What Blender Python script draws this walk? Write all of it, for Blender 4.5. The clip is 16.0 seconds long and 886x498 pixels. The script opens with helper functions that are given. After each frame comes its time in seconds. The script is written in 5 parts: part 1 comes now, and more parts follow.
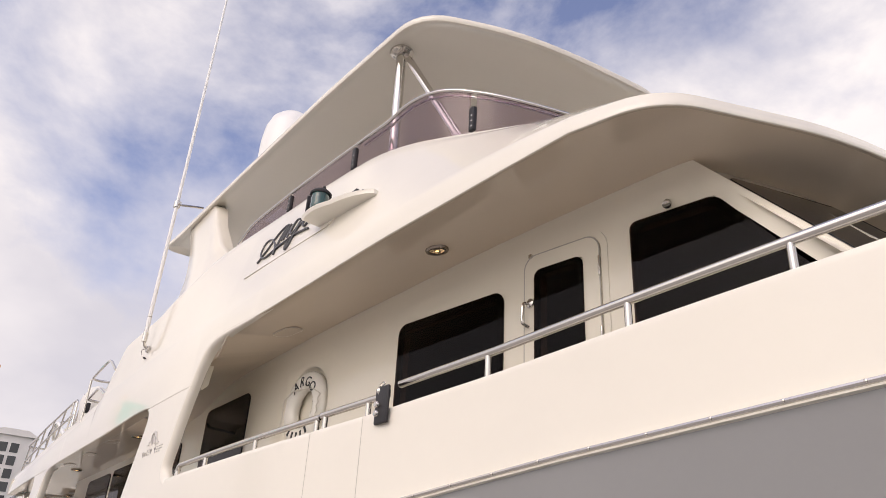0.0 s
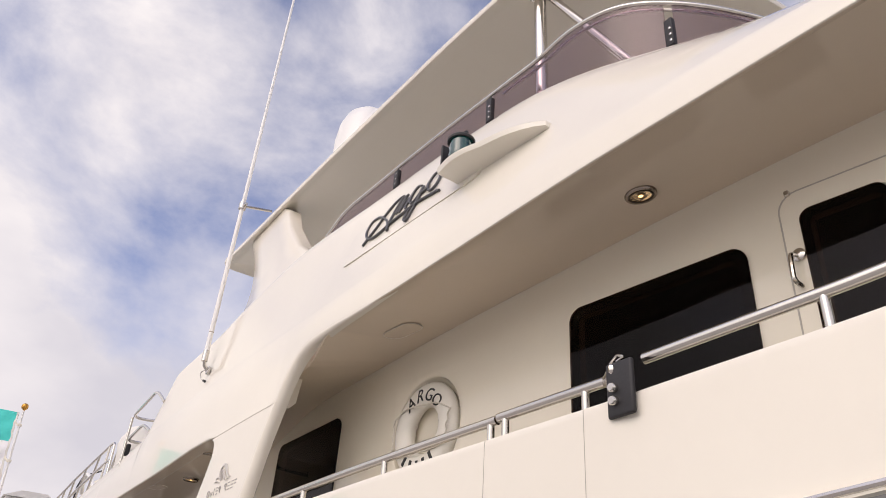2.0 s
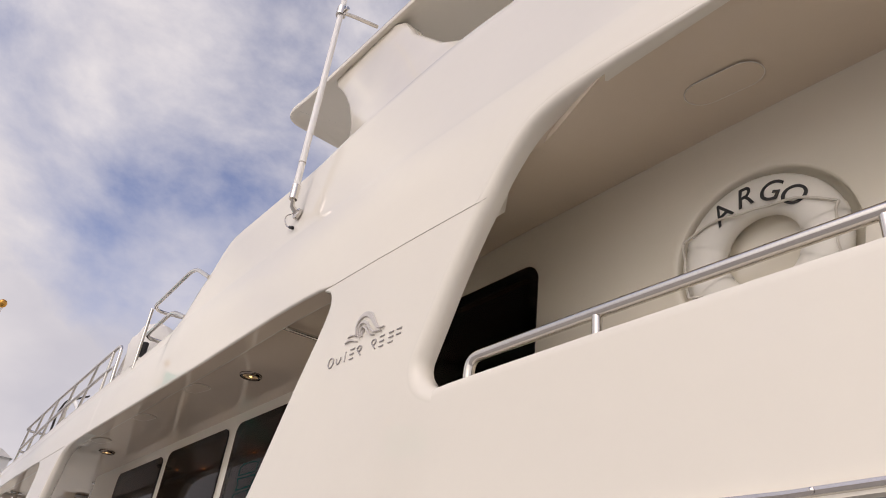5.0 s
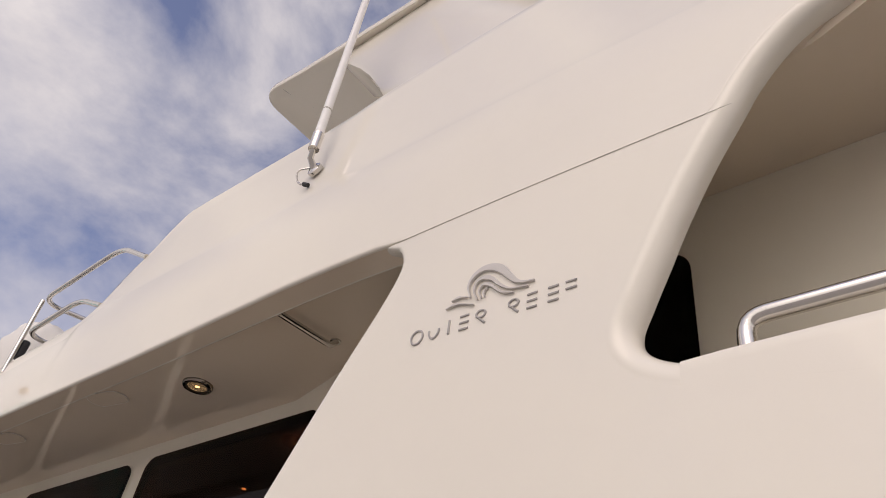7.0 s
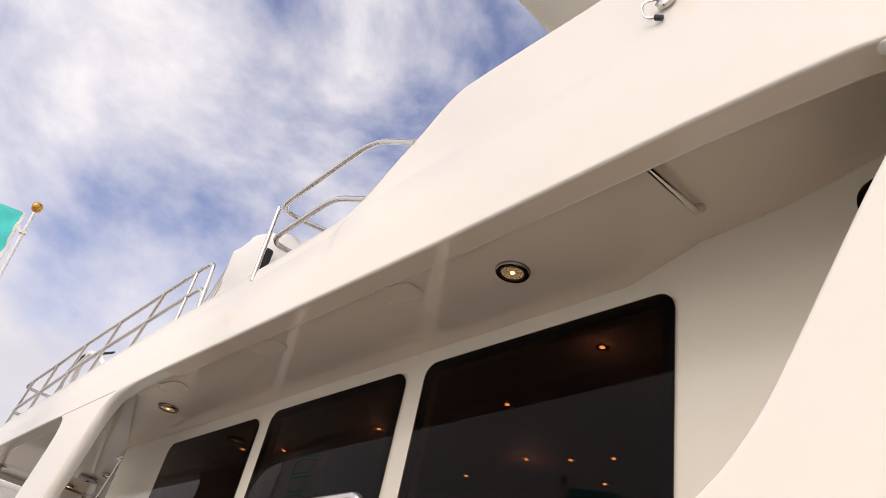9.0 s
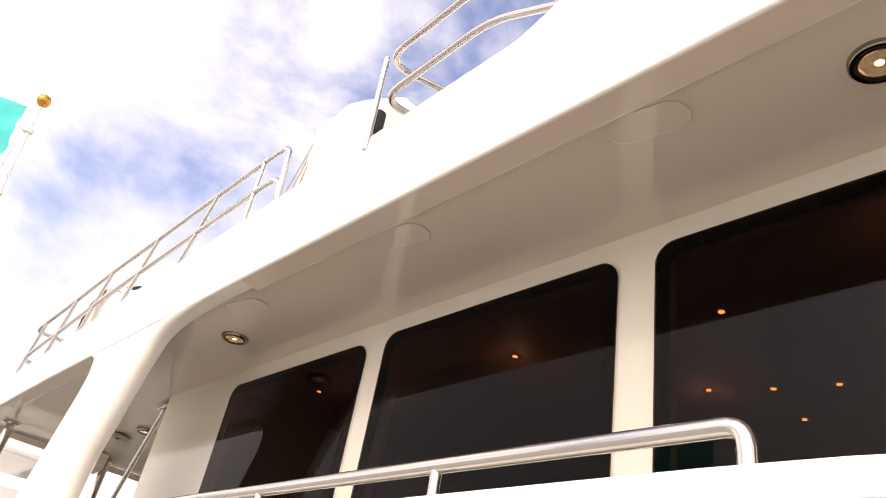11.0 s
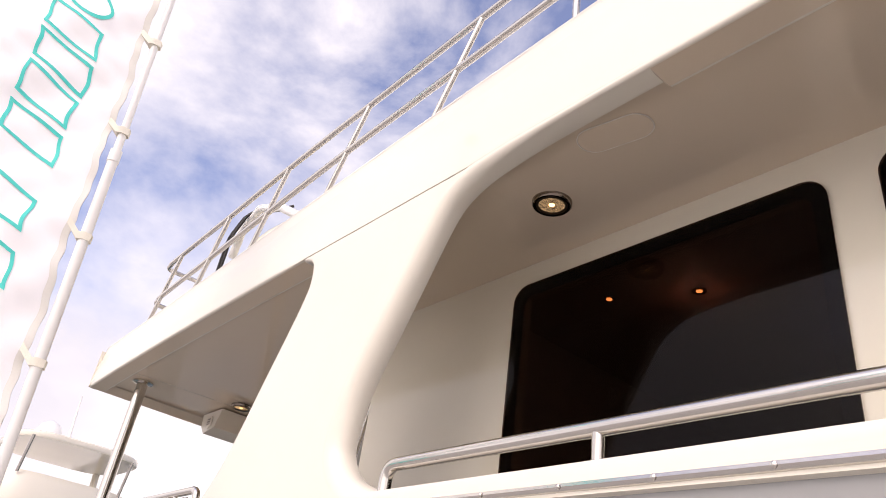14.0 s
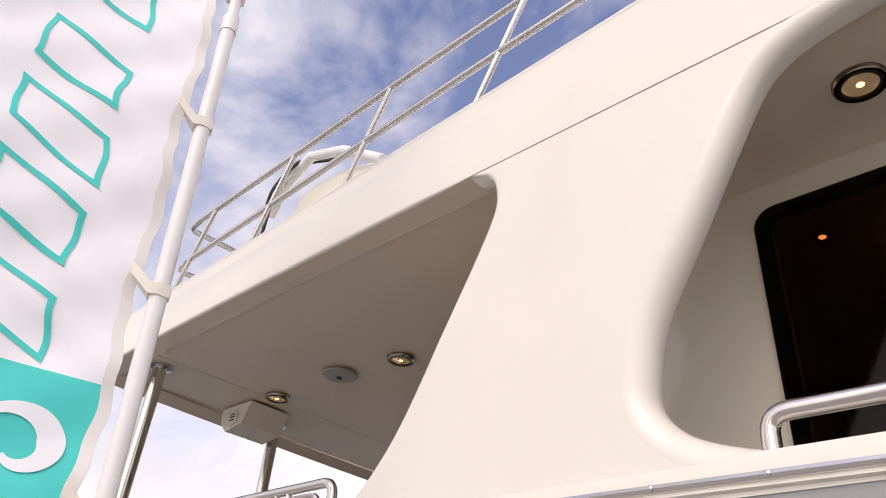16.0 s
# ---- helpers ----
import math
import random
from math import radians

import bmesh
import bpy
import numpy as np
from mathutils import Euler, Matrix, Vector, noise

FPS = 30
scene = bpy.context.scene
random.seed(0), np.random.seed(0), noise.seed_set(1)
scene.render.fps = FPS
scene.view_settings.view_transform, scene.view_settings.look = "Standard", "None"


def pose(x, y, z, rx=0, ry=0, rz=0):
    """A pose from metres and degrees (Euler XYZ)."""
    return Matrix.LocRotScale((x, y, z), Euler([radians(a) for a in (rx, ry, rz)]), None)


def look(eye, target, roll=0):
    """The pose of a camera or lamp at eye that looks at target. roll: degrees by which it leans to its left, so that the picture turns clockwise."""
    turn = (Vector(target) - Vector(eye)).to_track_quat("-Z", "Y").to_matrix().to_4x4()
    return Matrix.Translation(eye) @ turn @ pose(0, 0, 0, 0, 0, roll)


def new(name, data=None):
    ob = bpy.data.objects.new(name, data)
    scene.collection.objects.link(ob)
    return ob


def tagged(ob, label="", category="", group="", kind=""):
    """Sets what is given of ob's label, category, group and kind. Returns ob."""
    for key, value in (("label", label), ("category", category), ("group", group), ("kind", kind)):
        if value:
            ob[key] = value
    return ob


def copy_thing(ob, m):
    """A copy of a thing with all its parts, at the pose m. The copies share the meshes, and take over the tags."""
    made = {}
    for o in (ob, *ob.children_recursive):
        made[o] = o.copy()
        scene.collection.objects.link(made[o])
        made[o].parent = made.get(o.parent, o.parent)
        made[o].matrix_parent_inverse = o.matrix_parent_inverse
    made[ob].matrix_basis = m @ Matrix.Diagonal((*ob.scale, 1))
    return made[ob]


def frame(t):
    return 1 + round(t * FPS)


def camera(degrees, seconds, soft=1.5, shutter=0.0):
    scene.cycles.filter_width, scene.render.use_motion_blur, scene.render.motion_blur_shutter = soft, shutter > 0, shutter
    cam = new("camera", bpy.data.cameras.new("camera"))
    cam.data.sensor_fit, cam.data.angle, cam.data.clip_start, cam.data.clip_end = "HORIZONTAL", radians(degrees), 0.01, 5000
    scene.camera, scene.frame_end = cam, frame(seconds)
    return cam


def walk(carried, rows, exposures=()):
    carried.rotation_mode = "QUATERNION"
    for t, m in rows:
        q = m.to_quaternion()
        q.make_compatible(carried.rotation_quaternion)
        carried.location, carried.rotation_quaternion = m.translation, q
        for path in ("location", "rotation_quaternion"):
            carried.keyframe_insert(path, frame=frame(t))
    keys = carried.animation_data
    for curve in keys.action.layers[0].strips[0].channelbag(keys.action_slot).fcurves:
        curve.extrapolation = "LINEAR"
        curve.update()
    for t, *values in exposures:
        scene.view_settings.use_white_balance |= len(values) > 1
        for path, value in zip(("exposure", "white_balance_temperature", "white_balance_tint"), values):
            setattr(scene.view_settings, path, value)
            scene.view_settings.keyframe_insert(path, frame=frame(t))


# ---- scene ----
cam = camera(61.6, 16.0, soft=0.65)
PATH = [
    (0.0, (-0.053, -2.996, 1.614), (-2.052, -1.629, 2.808), 3.3),
    (0.5, (-0.552, -2.971, 1.629), (-2.565, -1.675, 2.879), 4.0),
    (1.0, (-1.026, -2.994, 1.661), (-3.001, -1.733, 3.003), 4.7),
    (1.5, (-1.508, -2.921, 1.641), (-3.441, -1.642, 3.025), 3.8),
    (2.0, (-1.964, -2.865, 1.630), (-3.919, -1.633, 3.029), 4.3),
    (2.5, (-2.481, -2.874, 1.606), (-4.454, -1.648, 2.984), 5.5),
    (3.0, (-3.019, -2.800, 1.555), (-5.027, -1.561, 2.866), 6.1),
    (3.5, (-3.507, -2.746, 1.551), (-5.600, -1.569, 2.787), 7.1),
    (4.0, (-4.010, -2.753, 1.562), (-6.090, -1.536, 2.781), 7.1),
    (4.2, (-4.204, -2.742, 1.548), (-6.263, -1.496, 2.774), 6.8),
    (6.3, (-6.327, -2.423, 1.610), (-7.941, -1.052, 3.287), 9.6),
    (6.5, (-6.473, -2.407, 1.613), (-8.049, -1.018, 3.310), 9.5),
    (7.0, (-6.796, -2.469, 1.591), (-8.255, -0.986, 3.313), 9.6),
    (7.5, (-7.043, -2.556, 1.526), (-8.508, -0.999, 3.176), 11.1),
    (8.0, (-7.428, -2.606, 1.458), (-9.023, -1.087, 3.018), 10.1),
    (8.5, (-7.796, -2.619, 1.437), (-9.499, -1.197, 2.978), 11.7),
    (9.0, (-8.211, -2.670, 1.440), (-9.981, -1.342, 2.987), 13.2),
    (9.2, (-8.370, -2.670, 1.428), (-10.156, -1.362, 2.972), 13.6),
    (11.3, (-10.264, -2.306, 1.701), (-12.046, -0.860, 3.124), 10.4),
    (11.5, (-10.429, -2.261, 1.715), (-12.201, -0.811, 3.146), 9.7),
    (12.0, (-10.796, -2.257, 1.691), (-12.570, -0.813, 3.125), 9.7),
    (12.5, (-11.233, -2.294, 1.679), (-13.075, -0.906, 3.083), 10.6),
    (13.0, (-11.676, -2.303, 1.649), (-13.539, -0.972, 3.080), 10.4),
    (13.5, (-12.069, -2.352, 1.629), (-13.971, -1.056, 3.040), 10.4),
    (14.0, (-12.446, -2.481, 1.632), (-14.295, -1.077, 3.009), 8.8),
    (14.5, (-12.836, -2.545, 1.611), (-14.660, -1.088, 2.968), 7.9),
    (15.0, (-13.244, -2.577, 1.621), (-15.067, -1.106, 2.962), 7.6),
    (15.5, (-13.646, -2.665, 1.610), (-15.414, -1.141, 2.967), 6.9),
    (16.0, (-14.017, -2.688, 1.602), (-15.624, -1.087, 3.067), 5.1),
]
walk(cam, [(t, look(eye, target, roll)) for t, eye, target, roll in PATH],
     exposures=[(0.0, 0.19, 7250, 14), (4.0, 0.03, 7200, 14), (7.0, -0.18, 7300, 15), (9.0, 0.29, 7250, 13), (11.3, 1.0, 7750, 15), (12.6, 1.12, 7750, 15), (13.5, 0.72, 7350, 16), (14.4, 0.57, 7350, 17), (16.0, 0.3, 7050, 16)])

# ---- sky and sun ----
SUN_EL, SUN_AZ = radians(40), radians(-72)
world = bpy.data.worlds.new("sky")
scene.world = world
world.use_nodes = True
wt = world.node_tree
wt.nodes.clear()


def wnode(kind, **props):
    n = wt.nodes.new(kind)
    for key, value in props.items():
        n.inputs[key].default_value = value
    return n


w_out = wnode("ShaderNodeOutputWorld")
w_bg = wnode("ShaderNodeBackground", Strength=0.11)
w_sky = wnode("ShaderNodeTexSky")
w_sky.sky_type, w_sky.sun_disc = "NISHITA", False
w_sky.sun_elevation, w_sky.sun_rotation = SUN_EL, radians(90) - SUN_AZ
w_tc = wnode("ShaderNodeTexCoord")
w_map = wnode("ShaderNodeMapping")
w_map.inputs["Location"].default_value = (0.35, 0.2, 0.1)
w_map.inputs["Scale"].default_value = (1.0, 1.0, 1.7)
w_n1 = wnode("ShaderNodeTexNoise", Scale=2.6, Detail=9.0, Roughness=0.56, Distortion=0.25)
w_r1 = wnode("ShaderNodeValToRGB")
w_r1.color_ramp.elements[0].position, w_r1.color_ramp.elements[0].color = 0.40, (0, 0, 0, 1)
w_r1.color_ramp.elements[1].position, w_r1.color_ramp.elements[1].color = 0.66, (1, 1, 1, 1)
w_n2 = wnode("ShaderNodeTexNoise", Scale=1.7, Detail=6.0, Roughness=0.5)
w_r2 = wnode("ShaderNodeValToRGB")
w_r2.color_ramp.elements[0].position, w_r2.color_ramp.elements[0].color = 0.35, (5.3, 5.5, 6.5, 1)
w_r2.color_ramp.elements[1].position, w_r2.color_ramp.elements[1].color = 0.66, (9.2, 9.2, 9.5, 1)
w_mix = wnode("ShaderNodeMix")
w_mix.data_type = "RGBA"
w_gain = wnode("ShaderNodeMix")
w_gain.data_type, w_gain.blend_type = "RGBA", "MULTIPLY"
w_gain.inputs["Factor"].default_value = 1.0
w_gain.inputs["B"].default_value = (1.75, 1.5, 1.66, 1)
L = wt.links.new
L(w_tc.outputs["Generated"], w_map.inputs["Vector"])
L(w_map.outputs["Vector"], w_n1.inputs["Vector"])
L(w_map.outputs["Vector"], w_n2.inputs["Vector"])
w_sep = wnode("ShaderNodeSeparateXYZ")
L(w_tc.outputs["Generated"], w_sep.inputs["Vector"])
w_low = wnode("ShaderNodeMapRange")
w_low.inputs["From Min"].default_value, w_low.inputs["From Max"].default_value = 0.15, 0.75
w_low.inputs["To Min"].default_value, w_low.inputs["To Max"].default_value = 0.22, -0.08
L(w_sep.outputs["Z"], w_low.inputs["Value"])
w_add = wnode("ShaderNodeMath")
w_add.operation = "ADD"
L(w_n1.outputs["Fac"], w_add.inputs[0])
L(w_low.outputs["Result"], w_add.inputs[1])
w_side = wnode("ShaderNodeMapRange")
w_side.inputs["From Min"].default_value, w_side.inputs["From Max"].default_value = 0.52, 0.78
w_side.inputs["To Min"].default_value, w_side.inputs["To Max"].default_value = 0.0, 0.27
L(w_sep.outputs["Y"], w_side.inputs["Value"])
w_sum = wnode("ShaderNodeMath")
w_sum.operation = "ADD"
L(w_add.outputs[0], w_sum.inputs[0])
L(w_side.outputs["Result"], w_sum.inputs[1])
w_astern = wnode("ShaderNodeMapRange")
w_astern.inputs["From Min"].default_value, w_astern.inputs["From Max"].default_value = 0.05, 0.36
w_astern.inputs["To Min"].default_value, w_astern.inputs["To Max"].default_value = 0.075, 0.0
L(w_sep.outputs["Y"], w_astern.inputs["Value"])
w_all = wnode("ShaderNodeMath")
w_all.operation = "ADD"
L(w_sum.outputs[0], w_all.inputs[0])
L(w_astern.outputs["Result"], w_all.inputs[1])
L(w_all.outputs[0], w_r1.inputs["Fac"])
L(w_n2.outputs["Fac"], w_r2.inputs["Fac"])
L(w_r1.outputs["Color"], w_mix.inputs["Factor"])
L(w_sky.outputs["Color"], w_gain.inputs["A"])
L(w_gain.outputs["Result"], w_mix.inputs["A"])
L(w_r2.outputs["Color"], w_mix.inputs["B"])
# bright haze round the veiled sun
w_dot = wnode("ShaderNodeVectorMath")
w_dot.operation = "DOT_PRODUCT"
w_dot.inputs[1].default_value = (math.cos(SUN_AZ) * math.cos(SUN_EL), math.sin(SUN_AZ) * math.cos(SUN_EL), math.sin(SUN_EL))
w_pos = wnode("ShaderNodeMath")
w_pos.operation = "MAXIMUM"
w_pos.inputs[1].default_value = 0.0
w_pow = wnode("ShaderNodeMath")
w_pow.operation = "POWER"
w_pow.inputs[1].default_value = 7.0
w_haze = wnode("ShaderNodeMix")
w_haze.data_type, w_haze.blend_type = "RGBA", "ADD"
w_haze.inputs["B"].default_value = (12.0, 11.9, 11.9, 1)
L(w_tc.outputs["Generated"], w_dot.inputs[0])
L(w_dot.outputs["Value"], w_pos.inputs[0])
L(w_pos.outputs[0], w_pow.inputs[0])
L(w_pow.outputs[0], w_haze.inputs["Factor"])
L(w_mix.outputs["Result"], w_haze.inputs["A"])
L(w_haze.outputs["Result"], w_bg.inputs["Color"])
L(w_bg.outputs["Background"], w_out.inputs["Surface"])

sun = new("sun", bpy.data.lights.new("sun", "SUN"))
sun.data.energy, sun.data.angle, sun.data.color = 0.5, radians(40), (1.0, 0.95, 0.87)
sun.matrix_world = look((math.cos(SUN_AZ) * 50, math.sin(SUN_AZ) * 50, math.tan(SUN_EL) * 50), (0, 0, 0))


# ---- materials ----
def material(name, color, rough=0.4, metal=0.0, grain=0.03, scale=30.0, bump=0.0, bscale=60.0, stain=0.0, coat=0.0,
             transmission=0.0, emit=None, strength=0.0, random_tint=0.0, rough_var=0.0, ior=1.5, sheer=0.0):
    """A principled material with grain and stains in object space at real size."""
    m = bpy.data.materials.new(name)
    m.use_nodes = True
    t = m.node_tree
    b = t.nodes["Principled BSDF"]
    b.inputs["Roughness"].default_value = rough
    b.inputs["Metallic"].default_value = metal
    b.inputs["Coat Weight"].default_value = coat
    b.inputs["Coat Roughness"].default_value = 0.03
    b.inputs["Transmission Weight"].default_value = transmission
    b.inputs["IOR"].default_value = ior
    if emit:
        b.inputs["Emission Color"].default_value = (*emit, 1)
        b.inputs["Emission Strength"].default_value = strength
    tc = t.nodes.new("ShaderNodeTexCoord")
    fine = t.nodes.new("ShaderNodeTexNoise")
    fine.inputs["Scale"].default_value, fine.inputs["Detail"].default_value = scale, 6
    broad = t.nodes.new("ShaderNodeTexNoise")
    broad.inputs["Scale"].default_value, broad.inputs["Detail"].default_value = 1.3, 5
    t.links.new(tc.outputs["Object"], fine.inputs["Vector"])
    t.links.new(tc.outputs["Object"], broad.inputs["Vector"])
    total = t.nodes.new("ShaderNodeMath")
    total.operation = "MULTIPLY_ADD"
    total.inputs[1].default_value = grain * 2
    total.inputs[2].default_value = 1 - grain
    t.links.new(fine.outputs["Fac"], total.inputs[0])
    second = t.nodes.new("ShaderNodeMath")
    second.operation = "MULTIPLY_ADD"
    second.inputs[1].default_value = stain * 2
    second.inputs[2].default_value = 1 - stain
    t.links.new(broad.outputs["Fac"], second.inputs[0])
    prod = t.nodes.new("ShaderNodeMath")
    prod.operation = "MULTIPLY"
    t.links.new(total.outputs[0], prod.inputs[0])
    t.links.new(second.outputs[0], prod.inputs[1])
    last = prod
    if random_tint:
        info = t.nodes.new("ShaderNodeObjectInfo")
        vary = t.nodes.new("ShaderNodeMath")
        vary.operation = "MULTIPLY_ADD"
        vary.inputs[1].default_value, vary.inputs[2].default_value = random_tint * 2, 1 - random_tint
        t.links.new(info.outputs["Random"], vary.inputs[0])
        last = t.nodes.new("ShaderNodeMath")
        last.operation = "MULTIPLY"
        t.links.new(prod.outputs[0], last.inputs[0])
        t.links.new(vary.outputs[0], last.inputs[1])
    mul = t.nodes.new("ShaderNodeVectorMath")
    mul.operation = "SCALE"
    mul.inputs[0].default_value = color
    t.links.new(last.outputs[0], mul.inputs["Scale"])
    t.links.new(mul.outputs["Vector"], b.inputs["Base Color"])
    if rough_var:
        rv = t.nodes.new("ShaderNodeMath")
        rv.operation = "MULTIPLY_ADD"
        rv.inputs[1].default_value, rv.inputs[2].default_value = rough_var, rough
        t.links.new(broad.outputs["Fac"], rv.inputs[0])
        t.links.new(rv.outputs[0], b.inputs["Roughness"])
    if bump:
        bn = t.nodes.new("ShaderNodeTexNoise")
        bn.inputs["Scale"].default_value, bn.inputs["Detail"].default_value = bscale, 3
        t.links.new(tc.outputs["Object"], bn.inputs["Vector"])
        bp = t.nodes.new("ShaderNodeBump")
        bp.inputs["Strength"].default_value, bp.inputs["Distance"].default_value = bump, 0.01
        t.links.new(bn.outputs["Fac"], bp.inputs["Height"])
        t.links.new(bp.outputs["Normal"], b.inputs["Normal"])
    if sheer:
        thin = t.nodes.new("ShaderNodeBsdfTranslucent")
        t.links.new(mul.outputs["Vector"], thin.inputs["Color"])
        mixed = t.nodes.new("ShaderNodeMixShader")
        mixed.inputs["Fac"].default_value = sheer
        t.links.new(b.outputs["BSDF"], mixed.inputs[1])
        t.links.new(thin.outputs["BSDF"], mixed.inputs[2])
        t.links.new(mixed.outputs["Shader"], t.nodes["Material Output"].inputs["Surface"])
    return m


def glazing(name, tint, least, rough=0.01):
    """Tinted sheet: clear straight through, with a gloss that grows at grazing angles."""
    m = bpy.data.materials.new(name)
    m.use_nodes = True
    t = m.node_tree
    t.nodes.remove(t.nodes["Principled BSDF"])
    clear = t.nodes.new("ShaderNodeBsdfTransparent")
    clear.inputs["Color"].default_value = (*tint, 1)
    gloss = t.nodes.new("ShaderNodeBsdfGlossy")
    gloss.inputs["Roughness"].default_value = rough
    weight = t.nodes.new("ShaderNodeLayerWeight")
    weight.inputs["Blend"].default_value = 0.5
    power = t.nodes.new("ShaderNodeMath")
    power.operation = "POWER"
    power.inputs[1].default_value = 5.0
    share = t.nodes.new("ShaderNodeMath")
    share.operation = "MULTIPLY_ADD"
    share.inputs[1].default_value, share.inputs[2].default_value = 0.6, least
    t.links.new(weight.outputs["Facing"], power.inputs[0])
    t.links.new(power.outputs[0], share.inputs[0])
    mixed = t.nodes.new("ShaderNodeMixShader")
    t.links.new(share.outputs[0], mixed.inputs["Fac"])
    t.links.new(clear.outputs["BSDF"], mixed.inputs[1])
    t.links.new(gloss.outputs["BSDF"], mixed.inputs[2])
    t.links.new(mixed.outputs["Shader"], t.nodes["Material Output"].inputs["Surface"])
    return m


GEL = material("gelcoat", (0.81, 0.768, 0.68), rough=0.025, grain=0.01, scale=14, stain=0.025, bump=0.010, bscale=2.2, rough_var=0.03)
GELTOP = material("gelcoat_top", (0.82, 0.77, 0.675), rough=0.05, grain=0.01, scale=14, stain=0.02, rough_var=0.05)
CABIN = material("cabin_paint", (0.78, 0.728, 0.615), rough=0.06, grain=0.01, scale=14, stain=0.02, bump=0.012, bscale=2.5, rough_var=0.05)
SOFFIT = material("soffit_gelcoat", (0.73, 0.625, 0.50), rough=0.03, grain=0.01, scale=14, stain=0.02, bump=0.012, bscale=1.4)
HULL = material("hull_paint", (0.33, 0.33, 0.33), rough=0.36, grain=0.015, stain=0.06, rough_var=0.08)
NONSKID = material("teak_deck", (0.50, 0.37, 0.24), rough=0.7, grain=0.06, scale=220, bump=0.3, bscale=400)
STEEL = material("polished_steel", (0.64, 0.61, 0.57), rough=0.11, metal=1.0, grain=0.03, scale=60, rough_var=0.08)
GLASS = glazing("tinted_glass", (0.30, 0.22, 0.195), 0.014)
FRIT = material("black_frit", (0.012, 0.011, 0.012), rough=0.06, grain=0.02)
SMOKE = glazing("smoked_acrylic", (0.76, 0.69, 0.73), 0.03, 0.02)
DECKPAINT = material("white_nonskid", (0.74, 0.72, 0.66), rough=0.7, grain=0.05, scale=220, stain=0.05, bump=0.3, bscale=400)
RUBBER = material("black_rubber", (0.018, 0.017, 0.02), rough=0.55, grain=0.08, scale=80, bump=0.1)
SEAM = material("seam_caulk", (0.42, 0.39, 0.34), rough=0.6, grain=0.08)
PEWTER = material("brushed_letters", (0.40, 0.38, 0.36), rough=0.4, metal=0.1, grain=0.05, scale=160)
WAVE = material("brushed_emblem", (0.58, 0.55, 0.52), rough=0.4, metal=0.0, grain=0.05, scale=160)
DARKLET = material("dark_letters", (0.10, 0.10, 0.105), rough=0.3, metal=0.6, grain=0.05, scale=160)
RIM = material("cover_rim_sealant", (0.80, 0.76, 0.70), rough=0.4, grain=0.3, scale=25)
INK = material("black_ink", (0.02, 0.02, 0.02), rough=0.5, grain=0.05)
BULB = material("warm_bulb", (0.9, 0.7, 0.4), rough=0.4, emit=(1.0, 0.60, 0.24), strength=2.6)
BULBIN = material("cabin_bulb", (0.9, 0.7, 0.4), rough=0.4, emit=(1.0, 0.55, 0.2), strength=8.0)
BRONZE = material("bronze_reflector", (0.50, 0.36, 0.18), rough=0.25, metal=1.0, grain=0.05)
LENS = material("frosted_lens", (0.62, 0.48, 0.30), rough=0.3, grain=0.12, scale=30, emit=(1.0, 0.70, 0.40), strength=0.42)
BEZEL = material("bronze_bezel", (0.30, 0.25, 0.21), rough=0.16, metal=1.0, grain=0.05)
BEZELDARK = material("dark_bronze", (0.05, 0.035, 0.025), rough=0.3, metal=0.6, grain=0.1)
GREENLENS = material("green_lens", (0.0, 0.05, 0.045), rough=0.08, grain=0.05, coat=1.0)
ROPE = material("white_rope", (0.70, 0.66, 0.58), rough=0.8, grain=0.12, scale=300, bump=0.4, bscale=500)
RINGM = material("ring_vinyl", (0.82, 0.79, 0.72), rough=0.35, grain=0.02, stain=0.05, bump=0.08, bscale=40)
POLEW = material("white_fibreglass", (0.84, 0.83, 0.81), rough=0.3, grain=0.03, stain=0.04)
CLOTH = material("flag_cloth", (0.93, 0.92, 0.95), rough=0.75, sheer=0.12, grain=0.05, scale=240, stain=0.03, bump=0.3, bscale=4.5)
TEAL = material("teal_print", (0.05, 0.66, 0.60), rough=0.7, sheer=0.12, grain=0.05, scale=240, stain=0.06, bump=0.12, bscale=9)
CLIP = material("cream_webbing", (0.80, 0.76, 0.66), rough=0.7, grain=0.08, scale=200, bump=0.2, bscale=300)
GOLD = material("gilt_ball", (0.60, 0.30, 0.06), rough=0.3, metal=0.7, grain=0.1)
COVER = material("canvas_cover", (0.76, 0.74, 0.70), rough=0.75, grain=0.04, scale=160, stain=0.07, bump=0.35, bscale=7)
CREAM = material("cream_fibreglass", (0.75, 0.70, 0.55), rough=0.3, grain=0.03, stain=0.06)
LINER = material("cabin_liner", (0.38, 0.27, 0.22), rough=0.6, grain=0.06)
# near black in place of the shade inside the pilothouse
DIMLINER = material("pilothouse_dim_liner", (0.04, 0.026, 0.022), rough=0.7, grain=0.08)
DOCK = material("dock_concrete", (0.42, 0.40, 0.37), rough=0.85, grain=0.12, scale=40, stain=0.15, bump=0.3, bscale=90)
WATER = material("harbour_water", (0.03, 0.06, 0.065), rough=0.06, grain=0.05, bump=0.6, bscale=3.0)
TOWER = material("tower_render", (0.72, 0.70, 0.67), rough=0.8, grain=0.05, stain=0.1)
TOWERWIN = material("tower_glass", (0.05, 0.055, 0.06), rough=0.1, grain=0.1, random_tint=0.4)
SPEAKER = material("speaker_grille", (0.42, 0.40, 0.39), rough=0.6, grain=0.15, scale=400)


# ---- building helpers ----
YC = 1.95


